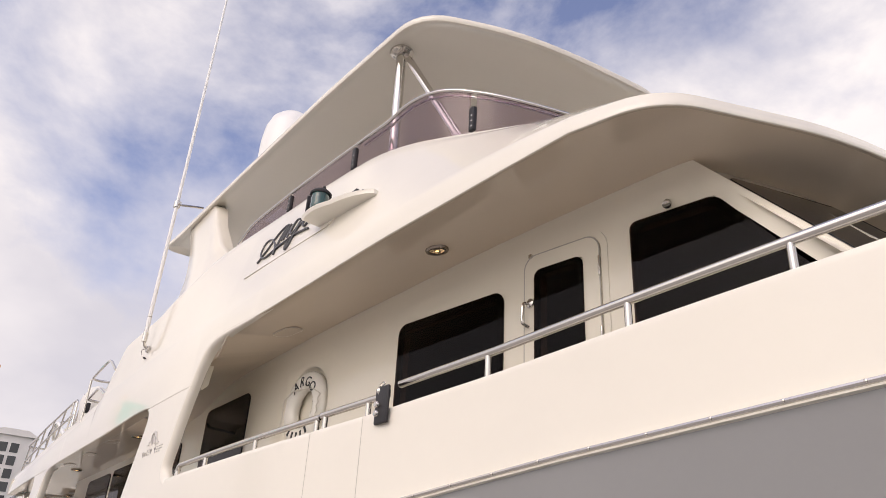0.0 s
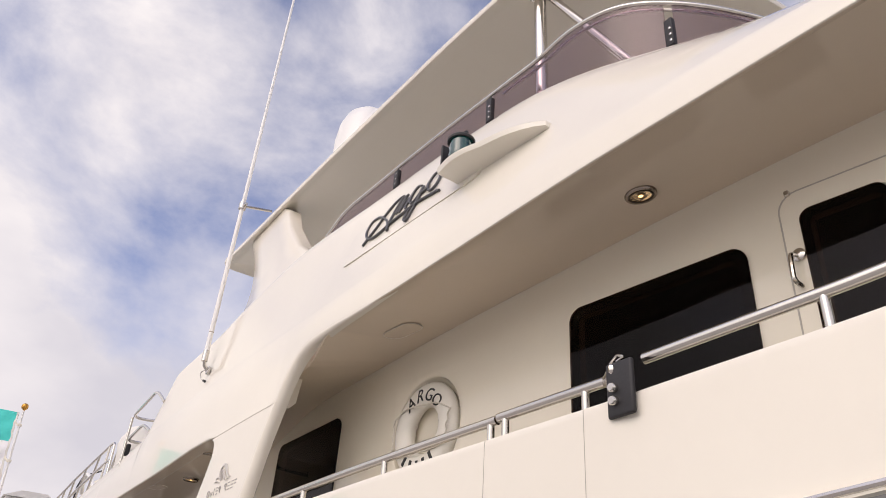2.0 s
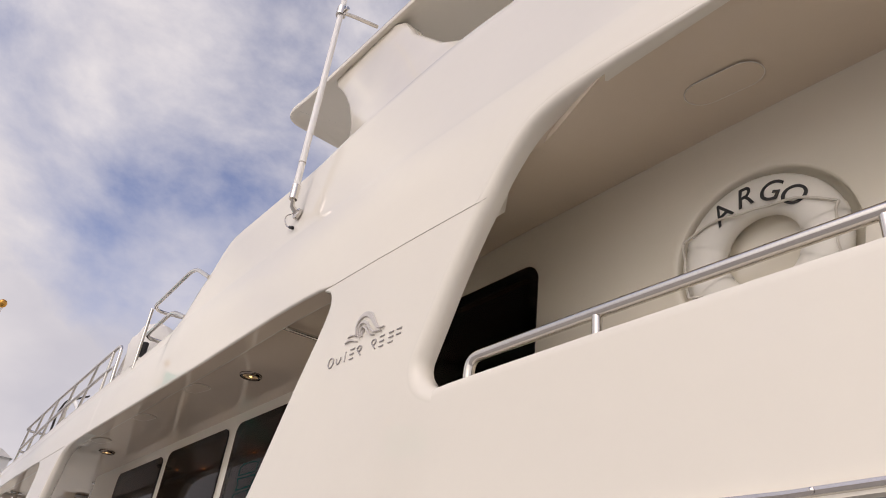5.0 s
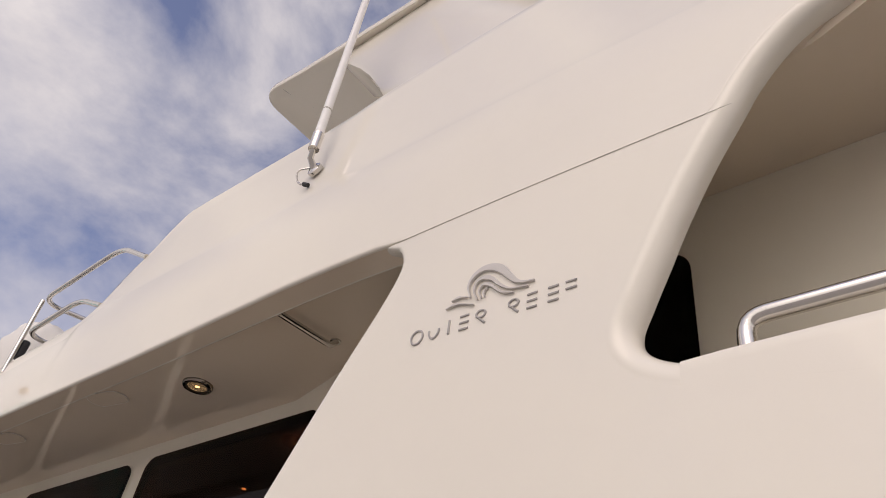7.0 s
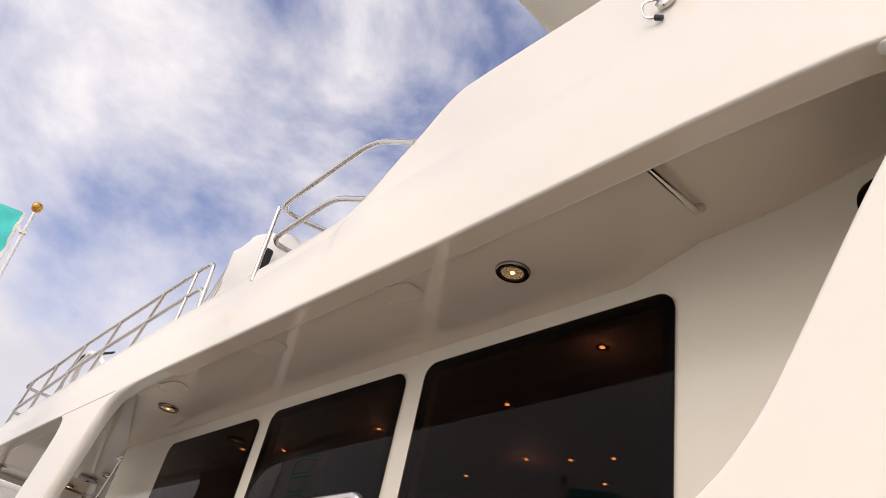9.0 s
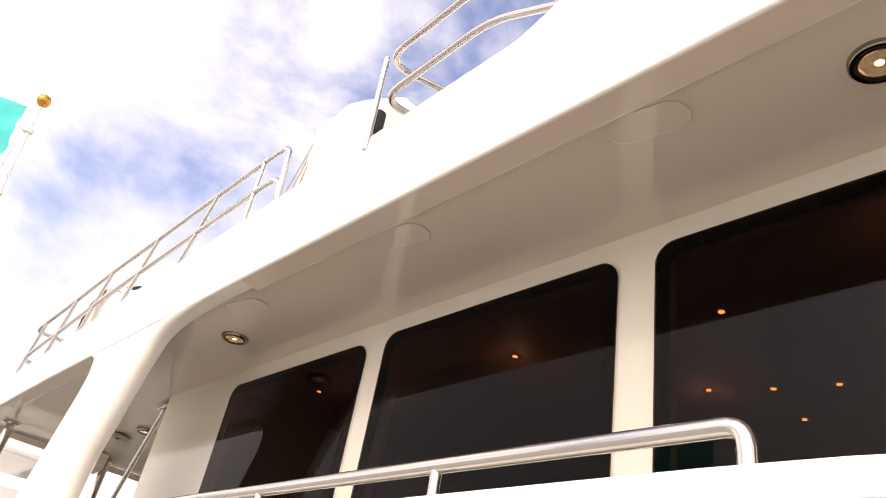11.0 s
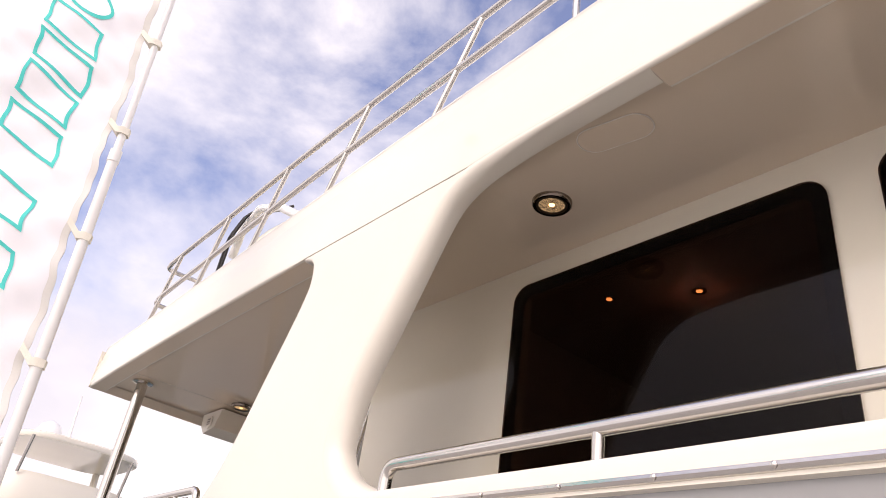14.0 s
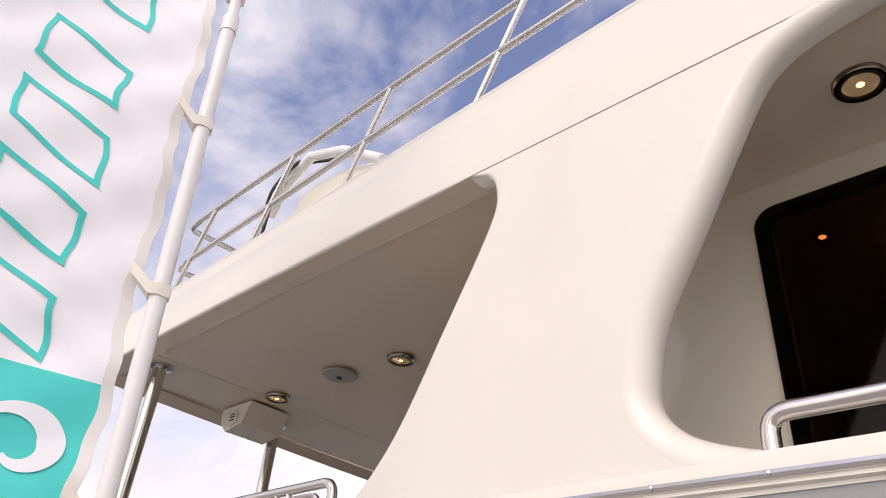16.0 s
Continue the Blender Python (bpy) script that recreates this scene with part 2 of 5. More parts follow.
def part(name, bm, mat, parent=None, label="", smooth=40):
    me = bpy.data.meshes.new(name)
    bmesh.ops.remove_doubles(bm, verts=bm.verts, dist=1e-5)
    bmesh.ops.recalc_face_normals(bm, faces=bm.faces)
    if smooth:
        for f in bm.faces:
            f.smooth = True
        for e in bm.edges:
            if len(e.link_faces) == 2 and e.calc_face_angle(0) > radians(smooth):
                e.smooth = False
    bm.to_mesh(me)
    bm.free()
    me.materials.append(mat)
    ob = new(name, me)
    if parent:
        ob.parent = parent
    if label:
        tagged(ob, label)
    return ob


def thing(name, at=(0, 0, 0), label="", category="", group="", kind=""):
    ob = new(name)
    ob.empty_display_size = 0.1
    ob.location = at
    return tagged(ob, label, category, group, kind)


def loft(sections, closed=True, caps=True, bm=None):
    """A skin over sections of equally many points."""
    bm = bm or bmesh.new()
    rows = [[bm.verts.new(p) for p in s] for s in sections]
    n = len(rows[0])
    for a, b in zip(rows, rows[1:]):
        for i in range(n if closed else n - 1):
            j = (i + 1) % n
            bm.faces.new((a[i], a[j], b[j], b[i]))
    if caps and closed:
        bm.faces.new(rows[0])
        bm.faces.new(rows[-1])
    return bm


def tube(points, r, n=10, bm=None, caps=True):
    """A round bar along points; r may be a list."""
    pts = [Vector(p) for p in points]
    rs = r if isinstance(r, (list, tuple)) else [r] * len(pts)
    secs, up = [], None
    for i, p in enumerate(pts):
        d = (pts[min(i + 1, len(pts) - 1)] - pts[max(i - 1, 0)]).normalized()
        if up is None:
            up = d.orthogonal().normalized()
        up = (up - d * up.dot(d)).normalized()
        side = d.cross(up)
        secs.append([p + (up * math.cos(2 * math.pi * k / n) + side * math.sin(2 * math.pi * k / n)) * rs[i] for k in range(n)])
    return loft(secs, True, caps, bm)


def bend(points, r, steps=6):
    """The same line with its corners rounded by about r."""
    pts = [Vector(p) for p in points]
    out = [pts[0]]
    for a, b, c in zip(pts, pts[1:], pts[2:]):
        d1, d2 = (a - b), (c - b)
        k = min(r, d1.length * 0.49, d2.length * 0.49)
        p, q = b + d1.normalized() * k, b + d2.normalized() * k
        for s in range(steps + 1):
            u = s / steps
            out.append(p * (1 - u) ** 2 + b * 2 * u * (1 - u) + q * u * u)
    return out + [pts[-1]]


def box(x0, x1, y0, y1, z0, z1, bevel=0.0, bm=None):
    own = bmesh.new()
    bmesh.ops.create_cube(own, size=1)
    for v in own.verts:
        v.co = Vector(((x0 + x1) / 2 + v.co.x * (x1 - x0), (y0 + y1) / 2 + v.co.y * (y1 - y0), (z0 + z1) / 2 + v.co.z * (z1 - z0)))
    if bevel:
        bmesh.ops.bevel(own, geom=list(own.edges), offset=bevel, segments=3, affect="EDGES", profile=0.5)
    if bm is None:
        return own
    me = bpy.data.meshes.new("tmp")
    own.to_mesh(me)
    own.free()
    bm.from_mesh(me)
    bpy.data.meshes.remove(me)
    return bm


def disc(center, normal, profile, n=28, bm=None):
    """A turned body: profile of (radius, height along normal)."""
    c, d = Vector(center), Vector(normal).normalized()
    u = d.orthogonal().normalized()
    v = d.cross(u)
    secs = [[c + d * h + (u * math.cos(2 * math.pi * k / n) + v * math.sin(2 * math.pi * k / n)) * max(r, 1e-4) for k in range(n)] for r, h in profile]
    return loft(secs, True, True, bm)


def rounded(u0, u1, v0, v1, r, n=6):
    pts = []
    for cu, cv, a in ((u1 - r, v1 - r, 0), (u0 + r, v1 - r, 90), (u0 + r, v0 + r, 180), (u1 - r, v0 + r, 270)):
        for k in range(n + 1):
            q = radians(a + 90 * k / n)
            pts.append((cu + r * math.cos(q), cv + r * math.sin(q)))
    return pts


def plate(outline, place, thick, bm=None):
    """A plate whose outline (u, v) is set by place(u, v, depth)."""
    return loft([[place(u, v, 0) for u, v in outline], [place(u, v, thick) for u, v in outline]], True, True, bm)


def lerp(x, xs, ys):
    return float(np.interp(x, xs, ys))


def eased(x, xs, ys, w):
    """The same table with its corners eased over a reach of w on both sides."""
    return sum(lerp(x + w * k / 5, xs, ys) for k in range(-5, 6)) / 11


# ---- the plan of the yacht: x towards the bow, y inboard from the quay side ----
def y_hull(x):
    return -0.97 + 0.0135 * max(0.0, x + 8.5) ** 2 + (0.004 * max(0.0, -15.5 - x) ** 2)


def y_wall(x):
    return -0.17 + 0.0155 * max(0.0, x + 8.4) ** 2


def cap_z(x):
    return lerp(x, (-19.2, -10.6, -9.8, -9.2, -8.9, -7.8, -7.4, -6.4, -4.8, -4.1, -3.1, -2.3, -1.8, 0, 2), (2.21, 2.20, 2.16, 2.12, 2.24, 2.56, 2.63, 2.655, 2.70, 2.725, 2.79, 2.87, 2.92, 3.1, 3.3))


def rub_z(x):
    return lerp(x, (-19.2, -15, -13.8, -10, -8.6, -6, -4, -2.6, -1.9, 2), (2.16, 2.14, 2.13, 2.09, 2.03, 2.055, 2.15, 2.31, 2.38, 2.78))


def soffit_in(x):
    return lerp(x, (-19, -10.0, -9.62, -9.2, -8.4, -8.0, -6.67, -5.02, -3.87, -3.03, -2.37, -1.4), (3.53, 3.53, 3.655, 3.69, 3.89, 3.93, 3.97, 4.05, 4.13, 4.18, 4.22, 4.22))


def fascia_bottom(x):
    return lerp(x, (-19.3, -18.5, -10.5, -9.2, -8.7, -8.5, -7.12, -7.0, -6.5, -5.7, -5.05, -4.1, -3.5, -2.5, -1.4),
                (3.468, 3.475, 3.485, 3.51, 3.50, 3.47, 3.47, 3.60, 3.836, 3.858, 3.897, 3.975, 4.015, 4.10, 4.13))


def soffit_out(x):
    return lerp(x, (-19.3, -10.0, -9.62, -8.6, -7.4, -6.9, -6.5), (3.515, 3.515, 3.63, 3.65, 3.69, 3.75, 3.846)) if x < -6.5 else fascia_bottom(x) + 0.008


def fascia_top(x):
    return eased(x, (-19.3, -18, -16.55, -15.7, -14.8, -13, -11.6, -11.42, -11.2, -11.0, -10.85, -10.72, -10.5, -9.3, -7.7, -7.4, -6.6, -5.6, -4.6, -4.0, -3.2, -1.4),
                (3.86, 3.87, 3.91, 3.955, 4.0, 4.06, 4.12, 4.20, 4.41, 4.55, 4.69, 4.765, 4.78, 4.80, 5.12, 5.12, 5.16, 5.175, 5.15, 4.97, 4.80, 4.72), lerp(x, (-9, -7), (0.03, 0.45)))


def knuckle(x):
    return eased(x, (-19.3, -11.6, -11.3, -9, -7.2, -5, -3, -2.3, -1.4), (3.83, 4.05, 4.13, 4.14, 4.10, 4.16, 4.24, 4.21, 4.22), lerp(x, (-9, -7), (0.03, 0.45))) if x > -11.6 else fascia_top(x) - 0.12


def top_in(x):
    return eased(x, (-19.3, -11.6, -10.7, -9, -6.5, -4.6, -3.6, -2.6, -2.2, -1.4), (0.035, 0.035, 0.06, 0.08, 0.30, 0.34, 0.45, 0.75, 1.0, 1.7), 0.35)


# front edges of the two pillars, running up into the fascia: x, z
def spline(points, n=8):
    out = []
    P = [points[0]] + list(points) + [points[-1]]
    for i in range(1, len(P) - 2):
        for k in range(n):
            t = k / n
            out.append(tuple(0.5 * (2 * b + (c - a) * t + (2 * a - 5 * b + 4 * c - d) * t * t + (3 * b - a - 3 * c + d) * t ** 3) for a, b, c, d in zip(*P[i - 1:i + 3])))
    return out + [points[-1]]


RIM_FORE = spline([(-7.02, 2.55), (-7.15, 2.575), (-7.30, 2.61), (-7.44, 2.65), (-7.52, 2.70), (-7.545, 2.77), (-7.51, 2.86), (-7.445, 3.0), (-7.385, 3.13), (-7.283, 3.32), (-7.182, 3.48),
                   (-7.112, 3.59), (-7.015, 3.70), (-6.93, 3.763), (-6.815, 3.803), (-6.65, 3.825), (-6.45, 3.836), (-6.2, 3.841), (-5.95, 3.847), (-5.70, 3.858)])
RIM_AFT = spline([(-14.3, 2.17), (-14.51, 2.19), (-14.69, 2.23), (-14.84, 2.29), (-14.92, 2.38), (-14.92, 2.49), (-14.875, 2.65), (-14.735, 2.90), (-14.605, 3.13), (-14.51, 3.29), (-14.44, 3.37), (-14.34, 3.42), (-14.2, 3.45),
                  (-13.95, 3.472), (-13.5, 3.481), (-13.0, 3.482)])


def rim_frame(rim, rolls):
    """Points, outward normals and roll radii along a rim."""
    out = []
    n = len(rim)
    for i, (x, z) in enumerate(rim):
        (xa, za), (xb, zb) = rim[max(0, i - 1)], rim[min(n - 1, i + 1)]
        d = math.hypot(xb - xa, zb - za)
        out.append((x, z, -(zb - za) / d, (xb - xa) / d, lerp(i / (n - 1), *rolls)))
    return out


FRAME_FORE = rim_frame(RIM_FORE, ((0, 0.15, 0.5, 0.75, 0.9, 1), (0.05, 0.07, 0.055, 0.04, 0.014, 0.014)))
FRAME_AFT = rim_frame(RIM_AFT, ((0, 0.15, 0.5, 0.75, 0.88, 1), (0.05, 0.08, 0.065, 0.045, 0.014, 0.014)))
BACK_FORE = [(x + nx * (r + 0.006), z + nz * (r + 0.006)) for x, z, nx, nz, r in FRAME_FORE]
BACK_AFT = [(x + nx * (r + 0.006), z + nz * (r + 0.006)) for x, z, nx, nz, r in FRAME_AFT]


def raised_bottom(x):
    """Lower edge of the flat fascia where a rolled rim takes over, or None."""
    for back, z0, x1 in ((BACK_FORE, 3.47, -6.0), (BACK_AFT, 3.475, -13.5)):
        line = [p for p in back if p[1] >= z0]
        if line[0][0] <= x <= x1 + 1e-4:
            return lerp(x, [p[0] for p in line], [p[1] for p in line])
    return None


def rim_low(x):
    """Height of the rolled rim's own lower edge at x."""
    line = [p for p in (RIM_FORE if x > -10 else RIM_AFT) if p[1] >= 3.3]
    return lerp(x, [p[0] for p in line], [p[1] for p in line])


# outer edge of the upper deck: side, rounded corner, front to the centre line
def stations(a, b, step):
    n = max(1, round((b - a) / step))
    return [a + (b - a) * i / n for i in range(n)]


SIDE = stations(-19.15, -14.5, 0.35) + stations(-14.5, -13.5, 0.05) + [-13.5, -13.49] + stations(-13.4, -13.0, 0.1) + [-13.0] + stations(-12.8, -11.7, 0.35) + stations(-11.7, -10.4, 0.06) + stations(-10.4, -7.3, 0.2) + stations(-7.3, -6.2, 0.025) + stations(-6.2, -6.0, 0.1) + [-6.0, -5.99] + stations(-5.9, -2.54, 0.14)
FRONT = bend([(-2.54, -0.49, 0), (-2.02, -0.33, 0), (-1.80, 0.26, 0), (-1.67, 0.61, 0), (-1.56, 1.10, 0), (-1.50, YC, 0)], 0.42, 7)
EDGE = [Vector((x, y_hull(x), 0)) for x in SIDE] + FRONT[0:]


def edge_normals(line):
    out = []
    for i, p in enumerate(line):
        d = (line[min(i + 1, len(line) - 1)] - line[max(i - 1, 0)]).normalized()
        out.append(Vector((-d.y, d.x, 0)))
    out[-1] = Vector((-1, 0, 0))
    return out


NORM = edge_normals(EDGE)
yacht_fascia = thing("upper_deck_fascia", (-10, -0.9, 3.5), "glossy cream-white gelcoat upper deck fascia and coaming", "", "", "structure")


def upper_face(x, steps):
    """The leaning upper part of the fascia, swelling towards the bow: setback and height at each step."""
    zk, zt, d = knuckle(x), fascia_top(x), top_in(x)
    swell = lerp(x, (-6.8, -4.6), (0.0, 0.25))
    out = []
    for f in steps:
        across = f + (1 - math.cos(f * math.pi / 2) - f) * swell
        rise = f + (math.sin(f * math.pi / 2) - f) * swell
        out.append((0.026 + (d - 0.026) * across, zk + (zt - 0.02 * swell - zk) * rise))
    return out


def fascia_section(p, n):
    x = p.x
    zb, zk, zt, d = fascia_bottom(x), knuckle(x), fascia_top(x), top_in(x)
    if x < -11.6:
        zk = zt - 0.12
    w = 0.1 if -8.55 < x < -7.0 or -15.75 < x < -13.95 else 0.45 if x > -6.6 else 1.0
    lifted = raised_bottom(x)
    r, deep = 0.014 * w, 0.14
    if lifted is not None:
        zb, r, deep = max(zb, lifted), 0.003, 0.08
    face = upper_face(x, (0.05, 0.2, 0.35, 0.5, 0.65, 0.8, 0.9))
    pts = [(deep, zb + lerp(x, (-7, -6.6), (0.005, 0.06))), (r + 0.07, zb + lerp(x, (-7, -6.6), (0.001, 0.03))), (r + 0.006, zb), (r, zb), (r * 0.617, zb + r * 0.076), (r * 0.293, zb + r * 0.293), (r * 0.076, zb + r * 0.617), (0.0, zb + r), (0.0004, zb + r + 0.014), (0.008, zb + (zk - zb) * 0.5), (0.018, zk - 0.03),
           (0.026, zk), *face, (d - 0.004, zt - 0.03), (d + 0.012, zt - 0.004), (d + 0.05, zt), (d + 0.11, zt - 0.01), (d + 0.13, zt - 0.05), (deep + 0.05, zb + 0.06)]
    return [p + n * a + Vector((0, 0, z)) for a, z in pts]


half = [fascia_section(p, n) for p, n in zip(EDGE, NORM)]


def mirrored(sections):
    return [[Vector((p.x, 2 * YC - p.y, p.z)) for p in s] for s in sections]


bm = loft(half + mirrored(half[:-1])[::-1])
fascia = part("wall_upper_fascia", bm, GEL, None, "", 30)
fascia.parent = yacht_fascia
fascia.matrix_parent_inverse = Matrix.Translation((10, 0.9, -3.5))


def under(ob, parent):
    """Hang ob under parent without moving it."""
    ob.parent = parent
    ob.matrix_parent_inverse = Matrix.Translation(parent.location).inverted()
    return ob


# soffit: one skin from the fascia to the centre line and over to the far side
rows_up, rows_dn = [], []
for p, n in zip(EDGE, NORM):
    zb, r = fascia_bottom(p.x), 0.0065 if p.x > -6.6 else 0.014
    if raised_bottom(p.x) is not None:
        zb, r = max(zb, rim_low(p.x) + 0.006), 0.07 if p.x < -6.6 else 0.03
    edge = p + n * (r + 0.001)
    lip = p + n * lerp(p.x, (-7, -6.6), (0.125, 0.03))
    line = [Vector((edge.x, edge.y, zb - 0.003)), Vector((lip.x, lip.y, zb + lerp(p.x, (-7, -6.6), (-0.002, 0.004)) if raised_bottom(p.x) is None else max(zb, soffit_out(p.x) - 0.003)))]
    for k, f in enumerate((0.0, 0.12, 0.3, 0.5, 0.75, 1.0)):
        q = p + n * lerp(p.x, (-7, -6.6), (0.13, 0.035))
        x = q.x
        reach = max(y_wall(x) + 0.05, q.y + 0.05) if x < -2.3 else max(0.5, q.y + 0.2)
        y = q.y + (reach - q.y) * f
        zz = soffit_out(p.x) + (soffit_in(p.x) - soffit_out(p.x)) * f
        line.append(Vector((x if x < -2.3 else q.x + (-2.45 - q.x) * f, y, zz)))
    over = 0.12 if -15.85 < p.x < -9.3 else 0.0  # the saloon ceiling lies higher than the side deck soffit
    line.append(Vector((line[-1].x, line[-1].y + 0.02, line[-1].z + over)))
    line.append(Vector((min(line[-1].x, -1.9), max(YC, line[-1].y), line[-1].z)))
    rows_dn.append(line)
bm = bmesh.new()
loft(rows_dn, False, False, bm)
top = [[v + Vector((0, 0, 0.04)) for v in r] for r in rows_dn]
loft(top, False, False, bm)
mir = mirrored(rows_dn)
loft(mir, False, False, bm)
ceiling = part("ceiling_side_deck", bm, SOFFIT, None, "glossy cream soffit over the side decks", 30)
tagged(ceiling, kind="structure")


def upper_deck_z(x):
    return lerp(x, (-19, -10, -8.4, -2.5), (3.70, 3.70, 4.12, 4.36))


bm = loft([[Vector((x, y_hull(x) + 0.12, upper_deck_z(x))), Vector((x, 2 * YC - y_hull(x) - 0.12, upper_deck_z(x))), Vector((x, 2 * YC - y_hull(x) - 0.12, upper_deck_z(x) - 0.04)), Vector((x, y_hull(x) + 0.12, upper_deck_z(x) - 0.04))] for x in stations(-19.0, -2.8, 0.4) + [-2.8]])
tagged(part("floor_upper_deck", bm, DECKPAINT, None, "white non-skid boat deck and flybridge floor"), kind="structure")


# bulwark, cap and hull below the rub rail
def bulwark_section(x):
    y, zc, zr = y_hull(x), cap_z(x), rub_z(x)
    if -9.2 < x < -7.42:  # the pillar takes over
        zc = zr + 0.03
    pts = [(0.0, zr - 0.02), (0.0, zr + 0.01), (0.0, max(zr + 0.012, zc - 0.04)), (0.0, zc - 0.018), (0.006, zc - 0.005), (0.03, zc), (0.09, zc), (0.112, zc - 0.01), (0.12, zc - 0.03), (0.13, zr - 0.02)]
    return [Vector((x, y + a, z)) for a, z in pts]


XS = stations(-19.2, -9.6, 0.3) + stations(-9.6, -7.2, 0.12) + stations(-7.2, 2.0, 0.2) + [2.0]
bulwark = part("wall_bulwark", loft([bulwark_section(x) for x in sorted(XS + [-9.2, -9.19, -7.43, -7.42])]), GEL, None, "glossy cream-white bulwark below the side deck rail", 30)
tagged(bulwark, kind="structure")


def hull_section(x):
    y, zr = y_hull(x), rub_z(x)
    flare = lerp(x, (-19, -9, -4, 2), (0.06, 0.10, 0.30, 0.6))
    pts = [(0.004, zr - 0.02), (flare * 0.45, zr - 0.55), (flare * 0.85, zr - 1.2), (flare * 1.2, -0.8), (0.9, -0.8), (0.5, zr - 0.04)]
    return [Vector((x, y + a, z)) for a, z in pts]


tagged(part("wall_hull", loft([hull_section(x) for x in XS]), HULL, None, "light grey painted hull topsides above the water"), kind="structure")
hull_far = part("wall_hull_far", loft(mirrored([bulwark_section(x) for x in XS])), GEL, None, "cream-white bulwark on the far side")
tagged(hull_far, kind="structure")


def deck_z(x):
    return lerp(x, (-19, -9.3, -8.2, -2.4, -1.6, 2), (1.3, 1.3, 1.75, 1.75, 2.15, 2.3))


def inset(x):
    return lerp(x, (-6, -3, 2), (0.1, 0.32, 0.5))


def deck(name, xs, mat, label):
    bm = loft([[Vector((x, y_hull(x) + inset(x), deck_z(x))), Vector((x, 2 * YC - y_hull(x) - inset(x), deck_z(x))), Vector((x, 2 * YC - y_hull(x) - inset(x), deck_z(x) - 0.1)), Vector((x, y_hull(x) + inset(x), deck_z(x) - 0.1))] for x in xs])
    tagged(part(name, bm, mat, None, label), kind="structure")


deck("floor_side_deck", [x for x in XS if x < -8.0], NONSKID, "weathered teak side deck floor")
deck("floor_foredeck", [x for x in XS if x >= -8.15], DECKPAINT, "white non-skid raised side deck and foredeck")

# rub rail: white band with a steel half-round and screws
rub = thing("rub_rail", (-8, -0.97, 2.1), "polished steel rub rail screwed along the hull", "rub rail")
under(part("steel_strip", tube([(x, y_hull(x) - 0.012, rub_z(x)) for x in XS], 0.0135, 8), STEEL), rub)
under(part("backing_strip", loft([[Vector((x, y_hull(x) - 0.014, rub_z(x) - 0.022)), Vector((x, y_hull(x) - 0.014, rub_z(x) + 0.02)), Vector((x, y_hull(x) + 0.01, rub_z(x) + 0.025)), Vector((x, y_hull(x) + 0.01, rub_z(x) - 0.028))] for x in XS]), GELTOP), rub)
screw_mesh = None
for k in range(62):
    x = -18.4 + k * 0.29
    c = Vector((x, y_hull(x) - 0.028, rub_z(x)))
    if screw_mesh is None:
        s = under(part("screw", disc((0, 0, 0), (0, -1, 0), [(0.008, -0.004), (0.008, 0.001), (0.004, 0.004)], 8), STEEL), rub)
        screw_mesh = s.data
        s.location = c
    else:
        s = under(new("screw", screw_mesh), rub)
        s.location = c


# pillars between the side openings, rolled edges
def pillar(name, zs, aft_edge, back, label, thick=0.15, roll=0.03):
    """A flat pillar: its aft edge is a spline with a small roll, its front meets the rolled rim."""
    edge = spline(aft_edge, 6)
    front = [p for p in back if p[1] <= zs[-1] + 0.08]
    secs = []
    for z in zs:
        a = lerp(z, [p[1] for p in edge], [p[0] for p in edge])
        b = lerp(z, [p[1] for p in front], [p[0] for p in front])
        pts = []
        for f in (0.0, 0.02, 0.2, 0.4, 0.6, 0.8, 1.0):
            x = a + roll + (b - a - roll) * f
            pts.append(Vector((x, y_hull(x) + 0.0008, z)))
        pts.append(Vector((b, y_hull(b) + thick - 0.02, z)))
        pts.append(Vector((a + 0.04, y_hull(a) + thick, z)))
        pts.append(Vector((a, y_hull(a) + thick - 0.04, z)))
        for q in (90, 72, 54, 36, 18):
            x = a + roll - roll * math.sin(radians(q))
            pts.append(Vector((x, y_hull(x) + 0.0008 + roll * (1 - math.cos(radians(q))), z)))
        secs.append(pts)
    return tagged(part(name, loft(secs), GEL, None, label, 30), kind="structure")


def rolled_rim(name, framed, label, depth):
    """The rounded edge of an opening, swept along its rim."""
    secs = []
    n = len(framed)
    for i, (x, z, nx, nz, r) in enumerate(framed):
        thick = lerp(i / (n - 1), *depth)
        sink = 0.008 * max(0.0, (i / (n - 1) - 0.945) / 0.055)
        x, z = x + nx * sink, z + nz * sink
        prof = [(r + 0.014, 0.0006), (r + 0.004, 0.0006)] + [(r - r * math.sin(radians(q)), r * (1 - math.cos(radians(q)))) for q in range(0, 91, 10)] + [(0.001, max(r + 0.002, thick - 0.02)), (0.004, thick - 0.008), (0.02, thick), (r + 0.014, thick)]
        secs.append([Vector((x + nx * o, y_hull(x + nx * o) + d + sink, z + nz * o)) for o, d in prof])
    return tagged(part(name, loft(secs), GEL, None, label, 30), kind="structure")


